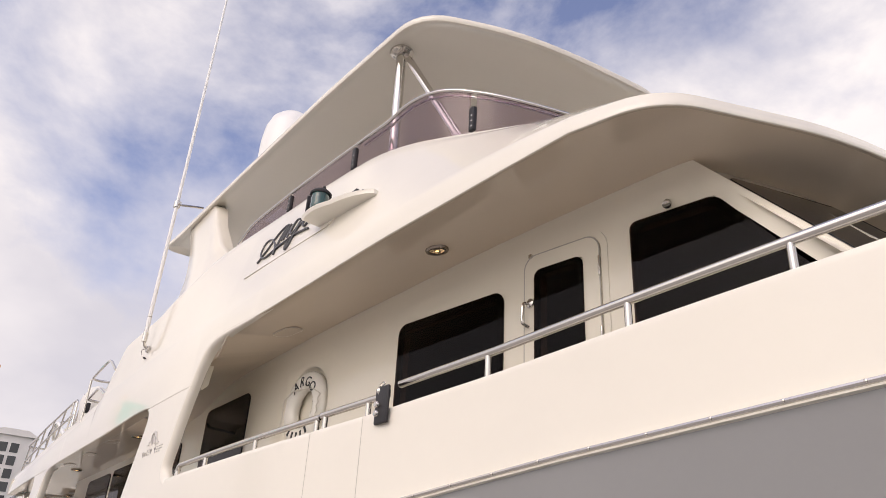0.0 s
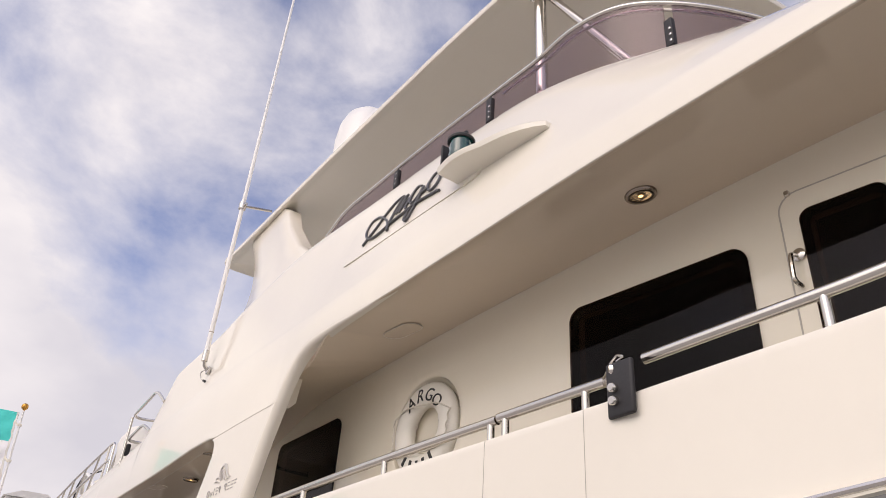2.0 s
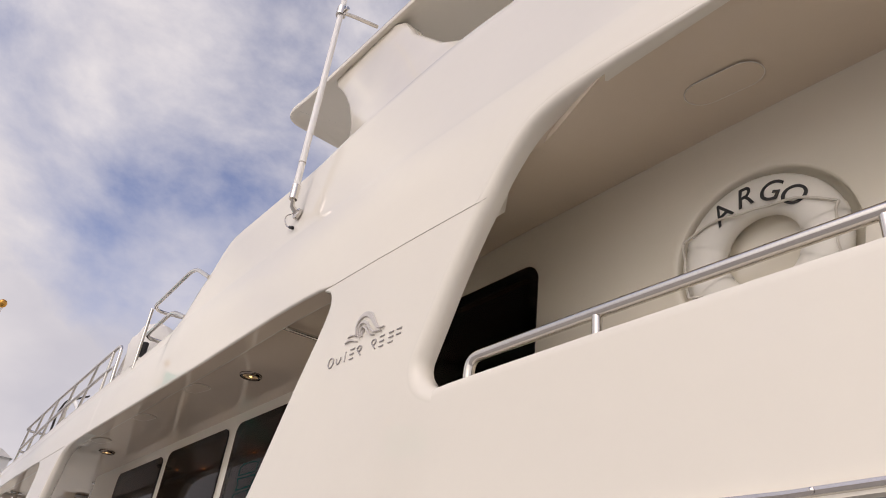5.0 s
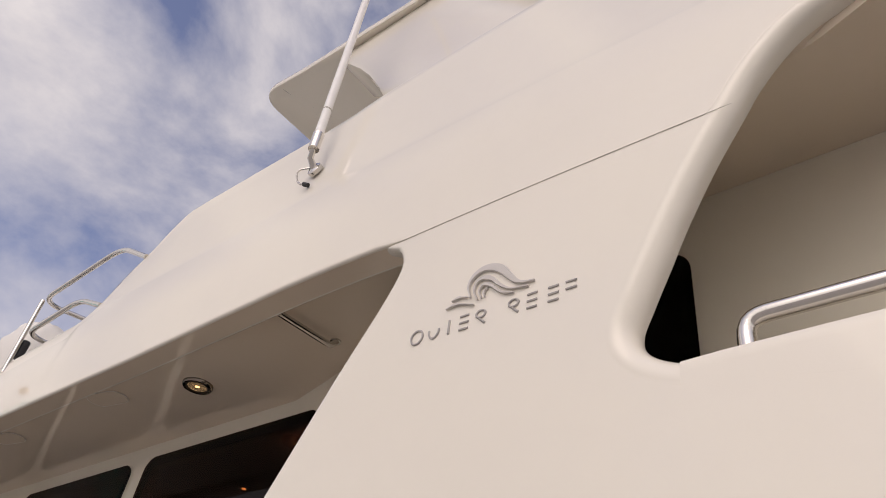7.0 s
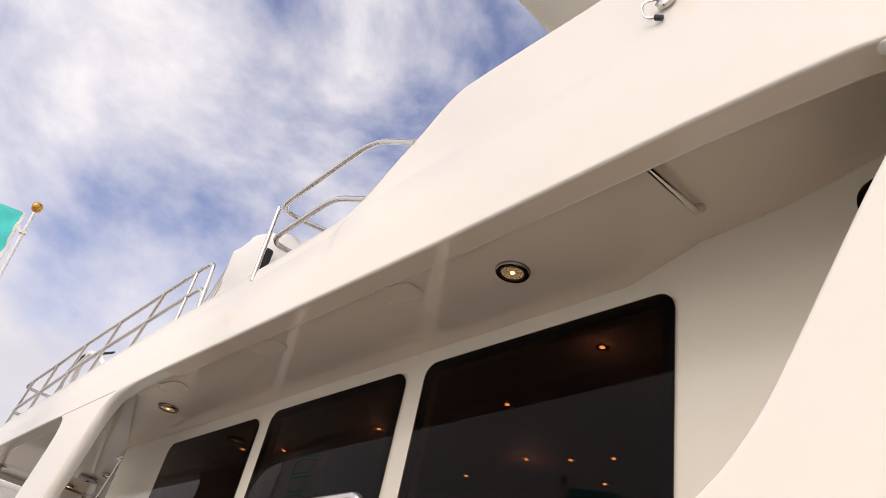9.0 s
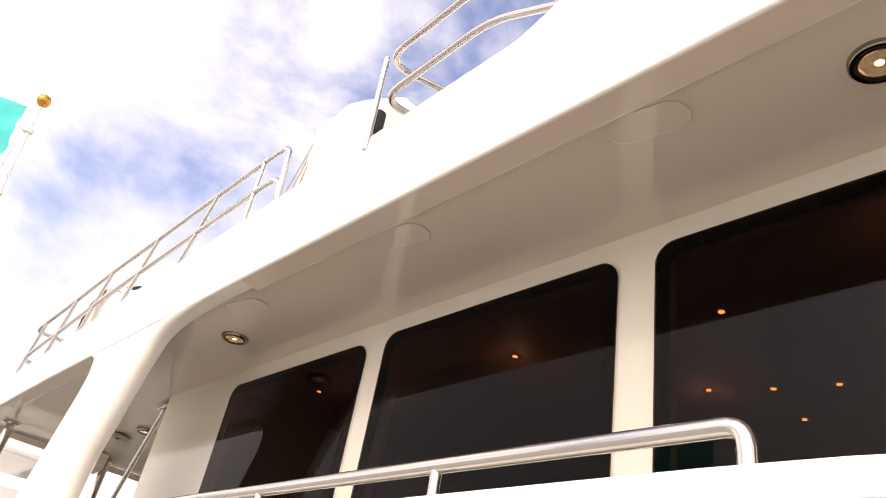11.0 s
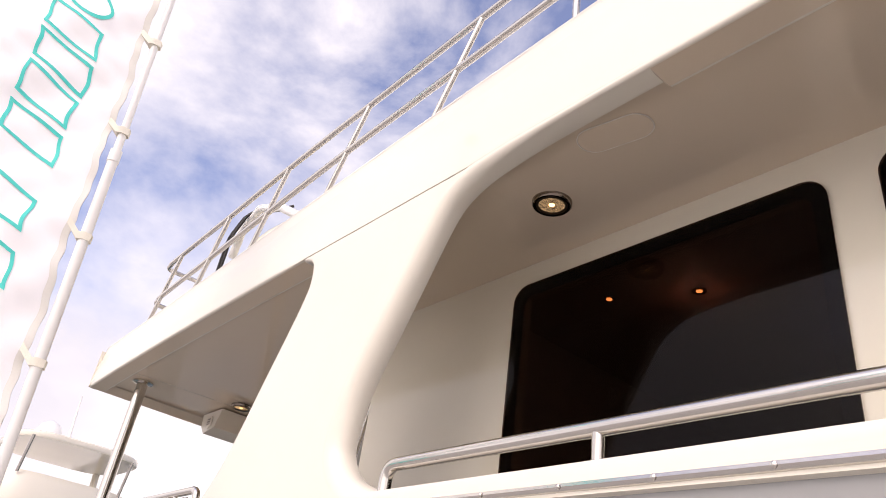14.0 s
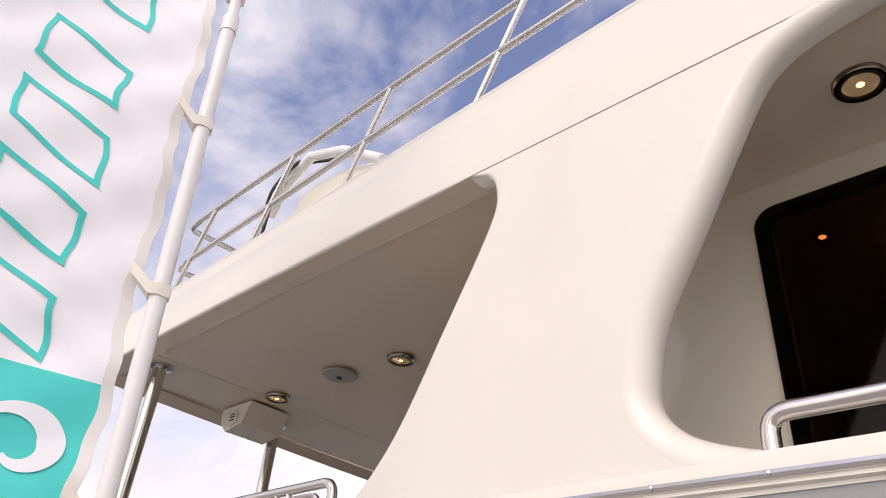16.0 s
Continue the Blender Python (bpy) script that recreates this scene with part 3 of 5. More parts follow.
pillar("wall_pillar_fore", [2.03, 2.10, 2.19, 2.21, 2.24] + stations(2.28, 3.4695, 0.03) + [3.4695],
       [(-9.40, 2.0), (-9.29, 2.08), (-9.20, 2.15), (-9.12, 2.23), (-9.04, 2.33), (-8.97, 2.44), (-8.87, 2.62), (-8.71, 2.91), (-8.55, 3.18), (-8.49, 3.32), (-8.50, 3.40), (-8.54, 3.45), (-8.60, 3.4701)], BACK_FORE,
       "cream-white gelcoat pillar between the side openings", 0.09)
pillar("wall_pillar_aft", [2.10, 2.19, 2.21, 2.24] + stations(2.28, 3.475, 0.03) + [3.475],
       [(-16.3, 2.10), (-16.15, 2.20), (-15.92, 2.45), (-15.71, 2.83), (-15.57, 3.09), (-15.50, 3.25), (-15.497, 3.35), (-15.52, 3.42), (-15.565, 3.455), (-15.63, 3.4755)], BACK_AFT,
       "cream-white gelcoat pillar between the side openings", 0.12)
rolled_rim("trim_rim_fore", FRAME_FORE, "softly rolled gelcoat edge of the side opening", ((0, 0.25, 0.74, 0.86, 1), (0.13, 0.10, 0.10, 0.075, 0.045)))
rolled_rim("trim_rim_aft", FRAME_AFT, "softly rolled gelcoat edge of the saloon opening", ((0, 0.2, 0.6, 1), (0.14, 0.115, 0.11, 0.11)))

# seams between the pillars and the fascia
for x0, x1, z in ((-8.53, -7.19, 3.468), (-15.66, -14.42, 3.474)):
    seam = part("trim_seam", tube([(x, y_hull(x) - 0.0012, z + 0.002) for x in stations(x0, x1, 0.1) + [x1]], 0.0009, 6), SEAM, None, "thin caulked joint line under the fascia")
    tagged(seam, kind="structure")


# ---- cabin side with its window openings ----
WINDOWS = [  # x0, x1, z0, z1, corner
    ("window_1", -11.412, -9.752, 2.30, 3.42, 0.09),
    ("window_2", -13.12, -11.592, 2.30, 3.42, 0.09),
    ("window_3", -14.825, -13.292, 2.30, 3.41, 0.09),
    ("window_4", -8.95, -7.66, 2.60, 3.66, 0.09),
    ("window_5", -4.995, -3.84, 2.85, 3.725, 0.09),
]
DOOR = (-3.64, -3.03, 1.6, 3.91)
DWIN = (-3.55, -3.15, 2.95, 3.79, 0.06)
holes = [(a + 0.05, b - 0.05, c + 0.05, d - 0.05) for _, a, b, c, d, _ in WINDOWS] + [(DWIN[0] + 0.03, DWIN[1] - 0.03, DWIN[2] + 0.03, DWIN[3] - 0.03)]
NICHE = (-6.83, -5.97, 2.84, 3.70)
holes.append(NICHE)
bm = bmesh.new()
xs = sorted(set([-15.95, -15.2, -2.98] + [v for h in holes for v in h[:2]] + stations(-15.2, -2.98, 0.45)))
zs = sorted(set([1.2, 4.3] + [v for h in holes for v in h[2:]]))
for x0, x1 in zip(xs, xs[1:]):
    for z0, z1 in zip(zs, zs[1:]):
        cx, cz = (x0 + x1) / 2, (z0 + z1) / 2
        if any(h[0] < cx < h[1] and h[2] < cz < h[3] for h in holes):
            continue
        lim = min(z1, max(soffit_in(x0), soffit_in(x1)) + 0.06)
        if lim <= z0:
            continue
        q = [Vector((x0, y_wall(x0), z0)), Vector((x1, y_wall(x1), z0)), Vector((x1, y_wall(x1), max(z0 + 0.001, min(z1, soffit_in(x1) + 0.06)))), Vector((x0, y_wall(x0), max(z0 + 0.001, min(z1, soffit_in(x0) + 0.06))))]
        bm.faces.new([bm.verts.new(v) for v in q])
        bm.faces.new([bm.verts.new(v + Vector((0, 0.06, 0))) for v in reversed(q)])
for a, b, c, d in holes[:-1]:
    for p, q in (((a, c), (b, c)), ((b, c), (b, d)), ((b, d), (a, d)), ((a, d), (a, c))):
        bm.faces.new([bm.verts.new(v) for v in (Vector((p[0], y_wall(p[0]), p[1])), Vector((q[0], y_wall(q[0]), q[1])), Vector((q[0], y_wall(q[0]) + 0.06, q[1])), Vector((p[0], y_wall(p[0]) + 0.06, p[1])))])
wall = part("wall_cabin_side", bm, CABIN, None, "cream painted deckhouse side wall")
tagged(wall, kind="structure")


def pane_on_wall(outline, off, thick):
    def place(u, v, d):
        return Vector((u, y_wall(u) - off + d, v))
    return plate(outline, place, thick)


def inset_ring(x0, x1, z0, z1, r, w, off, thick):
    """A flat ring, w wide, round a rounded rectangle."""
    o, i = rounded(x0, x1, z0, z1, r), rounded(x0 + w, x1 - w, z0 + w, z1 - w, max(0.01, r - w * 0.6))
    bm = bmesh.new()
    a = [bm.verts.new((u, y_wall(u) - off, v)) for u, v in o]
    b = [bm.verts.new((u, y_wall(u) - off, v)) for u, v in i]
    c = [bm.verts.new((u, y_wall(u) - off + thick, v)) for u, v in o]
    d = [bm.verts.new((u, y_wall(u) - off + thick, v)) for u, v in i]
    n = len(o)
    for k in range(n):
        j = (k + 1) % n
        bm.faces.new((a[k], a[j], b[j], b[k]))
        bm.faces.new((a[k], c[k], c[j], a[j]))
        bm.faces.new((b[k], b[j], d[j], d[k]))
        bm.faces.new((c[k], d[k], d[j], c[j]))
    return bm


for name, x0, x1, z0, z1, r in WINDOWS:
    win = thing(name, ((x0 + x1) / 2, y_wall((x0 + x1) / 2), z0), "dark tinted flush window with rounded corners in the cabin side", "", "", "structure")
    pane = under(part("pane", pane_on_wall(rounded(x0, x1, z0, z1, r), 0.016, 0.006), GLASS), win)
    pane.visible_shadow = False
    under(part("window_frame", inset_ring(x0 + 0.003, x1 - 0.003, z0 + 0.003, z1 - 0.003, r, 0.055, 0.009, 0.011), FRIT, None, "black bonded edge band"), win)

# pilothouse door
door = thing("door_1", ((DOOR[0] + DOOR[1]) / 2, y_wall(-3.3), 1.6), "cream pilothouse side door with a dark window, closed", "", "", "structure")
leaf = inset_ring(DOOR[0], DOOR[1], DOOR[2], DOOR[3], 0.10, 0.125, 0.018, 0.022)
under(part("door_leaf", leaf, CABIN), door)
under(part("door_casing", inset_ring(DOOR[0] - 0.055, DOOR[1] + 0.055, DOOR[2] - 0.05, DOOR[3] + 0.05, 0.14, 0.045, 0.008, 0.012), CABIN), door)
pane = under(part("pane", pane_on_wall(rounded(*DWIN[:4], DWIN[4]), 0.028, 0.006), GLASS), door)
pane.visible_shadow = False
under(part("window_frame", inset_ring(DWIN[0] + 0.002, DWIN[1] - 0.002, DWIN[2] + 0.002, DWIN[3] - 0.002, 0.06, 0.035, 0.021, 0.015), FRIT, None, "black bonded edge band"), door)
under(part("door_gap", inset_ring(DOOR[0] - 0.006, DOOR[1] + 0.006, DOOR[2], DOOR[3] + 0.006, 0.106, 0.008, 0.0195, 0.004), SEAM, None, "dark rubber gap"), door)
hy = y_wall(-3.59)
handle = under(part("door_handle", tube(bend([(-3.60, hy - 0.02, 3.56), (-3.60, hy - 0.075, 3.55), (-3.60, hy - 0.085, 3.40), (-3.595, hy - 0.03, 3.385)], 0.03), 0.012, 8), STEEL, None, "chrome lever handle"), door)
under(part("escutcheon", disc((-3.585, hy - 0.018, 3.555), (0, -1, 0), [(0.034, 0.0), (0.034, 0.012), (0.02, 0.02)], 20), STEEL), door)
for z in (3.68, 3.2):
    under(part("hinge", box(-3.036, -3.024, y_wall(-3.0) - 0.032, y_wall(-3.0) - 0.012, z - 0.07, z + 0.07, 0.004), STEEL, None, "steel hinge"), door)
under(part("door_stop", box(-3.595, -3.57, y_wall(-3.58) - 0.035, y_wall(-3.58) - 0.006, 3.895, 3.925, 0.004), STEEL, None, "small steel catch"), door)


# pilothouse front quarter with the raked window
def rake(z):
    return -2.38 + (4.23 - z) * 0.90


def yq(x):
    return y_wall(min(x, -2.2)) + max(0.0, x + 2.2) * 0.192


bm = bmesh.new()


def quad(pts):
    vs = [bm.verts.new((u, yq(u), v)) for u, v in pts]
    ws = [bm.verts.new((u, yq(u) + 0.06, v)) for u, v in pts]
    bm.faces.new(vs)
    bm.faces.new(ws[::-1])
    n = len(pts)
    for i in range(n):
        j = (i + 1) % n
        bm.faces.new((vs[i], ws[i], ws[j], vs[j]))


quad([(-2.98, 1.2), (-2.80, 1.2), (-2.80, 4.28), (-2.98, 4.28)])
quad([(-2.80, 3.86), (-2.24, 3.86), (-2.38, 4.28), (-2.80, 4.28)])
for z0, z1 in zip(stations(3.1, 4.28, 0.118), stations(3.1, 4.28, 0.118)[1:] + [4.28]):
    quad([(min(rake(z0) - 0.14, rake(z0) - 0.20 + (z0 - 3.1) * 0.05), z0), (rake(z0), z0), (rake(z1), z1), (min(rake(z1) - 0.14, rake(z1) - 0.20 + (z1 - 3.1) * 0.05), z1)])
quad([(-2.80, 1.2), (rake(3.1), 1.2), (rake(3.1), 3.1), (-2.80, 3.1)])
tagged(part("wall_pilothouse_quarter", bm, CABIN, None, "cream raked pilothouse corner pillar", 0), kind="structure")
win = thing("window_6", (-2.5, y_wall(-2.5), 3.1), "dark tinted raked pilothouse side window", "", "", "structure")


def raked_outline(grow):
    c = [(-2.80 - grow, 3.08 - grow), (-1.60 + grow, 3.08 - grow), (-2.235 + grow * 0.6, 3.905 + grow), (-2.80 - grow, 3.905 + grow)]
    return [(p.x, p.y) for p in bend([Vector((*c[0], 0)), Vector((*c[1], 0)), Vector((*c[2], 0)), Vector((*c[3], 0)), Vector((*c[0], 0)), Vector((*c[1], 0))], 0.06, 5)[6:-1]]


def on_quarter(u, v, d):
    return Vector((u, yq(u) - 0.020 + d, v))


p6 = under(part("pane", plate(raked_outline(0.0), on_quarter, 0.006), GLASS), win)
p6.visible_shadow = False
oa, ob_ = raked_outline(-0.003), raked_outline(-0.05)
bm = bmesh.new()
va = [bm.verts.new((u, yq(u) - 0.012, v)) for u, v in oa]
vb = [bm.verts.new((u, yq(u) - 0.012, v)) for u, v in ob_]
vc = [bm.verts.new((u, yq(u), v)) for u, v in oa]
for k in range(len(va)):
    j = (k + 1) % len(va)
    bm.faces.new((va[k], va[j], vb[j], vb[k]))
    bm.faces.new((va[k], vc[k], vc[j], va[j]))
under(part("window_frame", bm, FRIT, None, "black bonded edge band"), win)

# windscreen across the pilothouse front
ws = thing("window_7", (-1.9, YC, 3.2), "dark tinted raked pilothouse windscreen", "", "", "structure")
def bow(u):
    """How far the windscreen bulges ahead of its corners."""
    return 0.30 * (1 - ((u - YC) / 1.5) ** 2)


for k in range(3):
    ya, yb = 0.56 + k * 0.95, 0.56 + k * 0.95 + 0.86
    ring_pts = rounded(ya, yb, 3.12, 4.10, 0.06)
    bm = loft([[Vector((rake(v) - d + bow(u), u, v)) for u, v in ring_pts] for d in (0.030, 0.038)])
    under(part("pane", bm, FRIT, None, "dark tinted glass"), ws)
bm = loft([[Vector((rake(v) - 0.05 + bow(u), u, v)) for u in np.linspace(0.44, 3.46, 15)] for v in (1.3, 3.1, 4.30)], False, False)
under(part("windscreen_frame", bm, CABIN), ws)

# the dark cabin behind the glass; pilothouse dimness is put into its lining colour
def lining(name, x0, x1, yb, zlo, zhi, mat, label):
    secs = [[Vector((x, y_wall(x) + 0.065, zlo)), Vector((x, yb, zlo)), Vector((x, yb, zhi(x))), Vector((x, y_wall(x) + 0.065, zhi(x)))] for x in stations(x0, x1, 0.4) + [x1]]
    bm = loft(secs, False, False)
    for s in (secs[0], secs[-1]):
        bm.faces.new([bm.verts.new(v) for v in s])
    return tagged(part(name, bm, mat, None, label, 0), kind="structure")


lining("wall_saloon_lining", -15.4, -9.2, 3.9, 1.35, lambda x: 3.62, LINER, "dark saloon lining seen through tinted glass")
lining("wall_pilothouse_lining", -9.1, -1.75, 3.3, 1.7, lambda x: min(soffit_in(x) - 0.1, 4.15 - max(0.0, x + 2.38) / 0.9), DIMLINER, "pilothouse lining with the dim interior put into its near-black colour")


# assumed aft bulkhead with dark doors, unseen, added for the aft soffit to mirror
bulk = thing("wall_aft_bulkhead", (-15.93, YC, 1.3), "assumed cream aft bulkhead with dark doors, unseen, added for soffit reflections", "", "", "structure")
under(part("bulkhead_panel", box(-15.96, -15.88, -0.165, 2 * YC + 0.165, 1.3, 3.505, 0.01), CABIN), bulk)
for y0 in (0.75, 1.97):
    under(part("door_pane", loft([[Vector((x, u, v)) for u, v in rounded(y0, y0 + 1.17, 1.42, 3.32, 0.06)] for x in (-15.966, -15.974)]), FRIT, None, "assumed dark door glass, added for soffit reflections"), bulk)

# ---- lamps ----
def downlight(x, y, z, tilt=(0, 0, -1), r=0.088, group="soffit downlights"):
    t = thing("downlight", (x, y, z), "round bronze-rimmed downlight, lit warm, recessed in the soffit", "downlight", group)
    d = Vector(tilt)
    under(part("bezel", disc((x, y, z), d, [(r, -0.01), (r, 0.006), (r * 0.93, 0.014), (r * 0.80, 0.012), (r * 0.76, 0.002), (r * 0.72, -0.004)], 32), BEZEL, None, "dark polished bronze ring"), t)
    under(part("gasket", disc((x, y, z), d, [(r * 0.80, 0.008), (r * 0.78, 0.0145), (r * 0.66, 0.013), (r * 0.64, 0.006)], 32), BEZELDARK, None, "dark bronze inner ring"), t)
    refl = under(part("reflector", disc((x, y, z), d, [(r * 0.66, 0.008), (r * 0.5, 0.0065), (r * 0.3, 0.005), (r * 0.05, 0.0045)], 28), LENS, None, "frosted warm glowing lens"), t)
    under(part("bulb", disc((x, y, z), d, [(r * 0.17, 0.006), (r * 0.14, 0.010), (r * 0.05, 0.013)], 16), BULB, None, "glowing warm bulb"), refl)
    return t


for x, y in ((-10.41, -0.57), (-14.29, -0.53), (-18.41, 0.15), (-17.18, 0.18), (-18.3, 1.9)):
    downlight(x, y, 3.515 if y < 0 else 3.515)
downlight(-4.165, -0.237, 4.043, (0, 0.157, -1))
for x, y in ((-10.56, 0.37), (-11.61, 0.73), (-11.46, 1.77), (-12.14, 1.56), (-12.93, 0.66), (-12.93, 1.68), (-11.80, 1.69), (-11.84, 2.19), (-14.30, 0.64), (-14.74, 0.455)):
    t = thing("cabin_spotlight", (x, y, 3.62), "tiny warm spotlight in the saloon ceiling behind glass", "spotlight", "saloon spotlights")
    under(part("bulb", disc((x, y, 3.614), (0, 0, -1), [(0.017, 0), (0.017, 0.004), (0.006, 0.006)], 12), BULBIN), t)
    under(part("trim_ring", disc((x, y, 3.615), (0, 0, -1), [(0.042, 0), (0.042, 0.002), (0.023, 0.002)], 14), BRONZE), t)
    if (x, y) in ((-10.56, 0.37), (-12.14, 1.56), (-12.93, 0.66), (-14.30, 0.64)):
        lamp = under(new("lamp", bpy.data.lights.new("lamp", "POINT")), t)
        lamp.location = (x, y, 3.48)
        lamp.data.energy, lamp.data.shadow_soft_size, lamp.data.color = 0.7, 0.03, (1.0, 0.86, 0.70)

LX, LZ = -2.54, 3.955
deck_light = thing("deck_light", (LX, y_wall(LX), LZ), "small chrome swivel deck light on the cabin wall", "deck light")
yl = y_wall(LX)
under(part("base", disc((LX, yl, LZ), (0, -1, 0), [(0.028, 0), (0.028, 0.01), (0.015, 0.016)], 18), STEEL), deck_light)
under(part("arm", tube([(LX, yl, LZ), (LX + 0.02, yl - 0.04, LZ - 0.01)], 0.009, 8), STEEL), deck_light)
under(part("lamp_head", disc((LX + 0.025, yl - 0.045, LZ - 0.02), (0.2, -0.5, -0.8), [(0.012, -0.03), (0.022, -0.02), (0.026, 0.02), (0.02, 0.024)], 18), STEEL), deck_light)

# ---- side deck rails ----
def rail_line(x0, x1, lift, inset=0.06):
    return [(x, y_hull(x) + inset, cap_z(x) + lift) for x in stations(x0, x1, 0.12) + [x1]]


def deck_rail(name, x0, x1, posts, lift, label, end0=True, end1=False, r=0.024):
    t = thing(name, ((x0 + x1) / 2, y_hull((x0 + x1) / 2) + 0.06, cap_z((x0 + x1) / 2)), label, "railing")
    line = rail_line(x0, x1, lift)
    if end0:
        line = [(x0 - 0.0, y_hull(x0) + 0.06, cap_z(x0) - 0.01)] + line
    if end1:
        line = line + [(x1, y_hull(x1) + 0.06, cap_z(x1) - 0.01)]
    under(part("top_rail", tube(bend(line, 0.06, 5), r, 12), STEEL), t)
    for x in posts:
        a = (x, y_hull(x) + 0.06, cap_z(x) - 0.005)
        under(part("post", tube([a, (x, a[1], cap_z(x) + lift)], 0.019, 10), STEEL), t)
    return t


deck_rail("bulwark_rail", -7.27, -4.755, (-6.62, -5.68, -4.80), 0.105, "polished steel tube rail on short posts along the bulwark")
deck_rail("bulwark_rail", -4.745, -4.02, (-4.70, -4.21), 0.112, "short polished steel rail on the bulwark gate", False, False)
deck_rail("bulwark_rail", -3.90, 1.6, (-3.16, -2.27, -1.5, -0.6), 0.15, "polished steel tube rail on short posts along the foredeck bulwark", False)
deck_rail("bulwark_rail", -14.64, -10.72, (-13.70, -12.70, -11.69), 0.10, "polished steel tube rail on short posts beside the saloon", True, True)

# boarding gate in the bulwark
gate = thing("boarding_gate", (-4.43, y_hull(-4.43), 2.3), "cream bulwark boarding gate with thin vertical joints, closed", "gate")
for x in (-4.77, -4.17):
    under(part("joint", tube([(x, y_hull(x) - 0.001, rub_z(x) + 0.03), (x, y_hull(x) - 0.001, cap_z(x) - 0.01), (x, y_hull(x) + 0.1, cap_z(x) + 0.001)], 0.0013, 6), SEAM, None, "thin dark vertical joint"), gate)
latch = thing("gate_latch", (-3.95, y_hull(-3.95), 2.66), "black latch plate with two steel bolts on the gate rail", "latch")
yl = y_hull(-3.95) - 0.012
lplate = under(part("plate", box(-4.03, -3.885, yl - 0.02, yl + 0.004, 2.635, 2.87, 0.012), RUBBER, None, "black plastic plate"), latch)
for z in (2.70, 2.755):
    under(part("bolt", disc((-3.98, yl - 0.02, z), (0, -1, 0), [(0.021, 0), (0.021, 0.02), (0.016, 0.027), (0.008, 0.028)], 16), STEEL, None, "domed steel bolt"), lplate)
under(part("clamp", tube([(-4.09, yl + 0.06, 2.835), (-3.99, yl + 0.0, 2.845), (-3.95, yl + 0.03, 2.85)], [0.03, 0.032, 0.026], 12), STEEL, None, "steel rail clamp"), latch)
under(part("pin", tube(bend([(-4.01, yl - 0.01, 2.87), (-3.97, yl - 0.01, 2.90), (-3.93, yl - 0.01, 2.885), (-3.97, yl - 0.012, 2.87)], 0.015), 0.005, 6), STEEL, None, "bent steel safety pin"), latch)

# ---- life ring in its niche ----
RX, RZ = -6.40, 3.27
SLOPE = 2 * 0.0155 * (RX + 8.4)


def niche(u, d, v):
    """A point in the niche: u along the wall, d inboard, v up."""
    return Vector((RX + u, y_wall(RX) + SLOPE * u + d, RZ + v))


bm = bmesh.new()
n_ = 48
square, circle = [], []
for k in range(n_):
    a = 2 * math.pi * k / n_ + math.pi / 4
    c, s_ = math.cos(a), math.sin(a)
    f = 0.43 / max(abs(c), abs(s_))
    square.append(Vector((RX + c * f, y_wall(RX + c * f), RZ + s_ * f)))
    circle.append(niche(0.405 * c, 0, 0.405 * s_))
rows_ = [square, circle]
for r, d in ((0.398, 0.004), (0.392, 0.018), (0.388, 0.05), (0.36, 0.075), (0.0006, 0.08)):
    rows_.append([niche(r * math.cos(2 * math.pi * k / n_ + math.pi / 4), d, r * math.sin(2 * math.pi * k / n_ + math.pi / 4)) for k in range(n_)])
loft(rows_, True, False, bm)
tagged(part("wall_ring_niche", bm, CABIN, None, "round moulded niche in the cabin wall", 50), kind="structure")
ring = thing("life_ring", tuple(niche(0, 0, -0.36)), "white life ring with black lettering in a wall niche", "life ring")
secs = []
for k in range(49):
    a = 2 * math.pi * k / 48
    secs.append([niche(math.cos(a) * (0.262 + 0.095 * math.cos(q)), 0.015 - 0.06 * math.sin(q), math.sin(a) * (0.262 + 0.095 * math.cos(q))) for q in [2 * math.pi * i / 16 for i in range(16)]])
ring_body = under(part("ring_body", loft(secs, True, False), RINGM), ring)
BANDS = (12, 158, 205, 335)
for a, nxt in zip(BANDS, (158, 205, 335, 372)):
    bm = bmesh.new()
    rows_ = []
    for e in (-0.07, 0.07):
        rows_.append([niche(math.cos(radians(a) + e) * (0.262 + 0.099 * math.cos(w)), 0.015 - 0.064 * math.sin(w), math.sin(radians(a) + e) * (0.262 + 0.099 * math.cos(w))) for w in [2 * math.pi * q / 14 for q in range(15)]])
    under(part("band", loft(rows_, False, False, bm), RINGM, None, "white sewn rope band"), ring_body)
    line = []
    for k in range(17):
        f = k / 16
        aa = radians(a + (nxt - a) * f)
        rr = 0.35 - (0.185 if nxt - a > 100 else 0.03) * math.sin(f * math.pi) ** 0.8
        line.append(niche(math.cos(aa) * rr, -0.045 - 0.012 * math.sin(f * math.pi * 3) ** 2, math.sin(aa) * rr))
    under(part("grab_rope", tube(line, 0.006, 6), ROPE), ring)


def glyph(ch, size, mat, m, parent, extrude=0.001, shear=0.0, name="letter"):
    cu = bpy.data.curves.new(name, "FONT")
    cu.body, cu.size, cu.extrude, cu.shear = ch, size, extrude, shear
    cu.align_x = "CENTER"
    tmp = bpy.data.objects.new("tmp", cu)
    scene.collection.objects.link(tmp)
    me = bpy.data.meshes.new_from_object(tmp.evaluated_get(bpy.context.evaluated_depsgraph_get()))
    bpy.data.objects.remove(tmp)
    bpy.data.curves.remove(cu)
    me.materials.clear()
    me.materials.append(mat)
    ob = new(name, me)
    ob.parent = parent
    ob.matrix_parent_inverse = Matrix.Translation(parent.location).inverted()
    ob.matrix_basis = m
    return ob


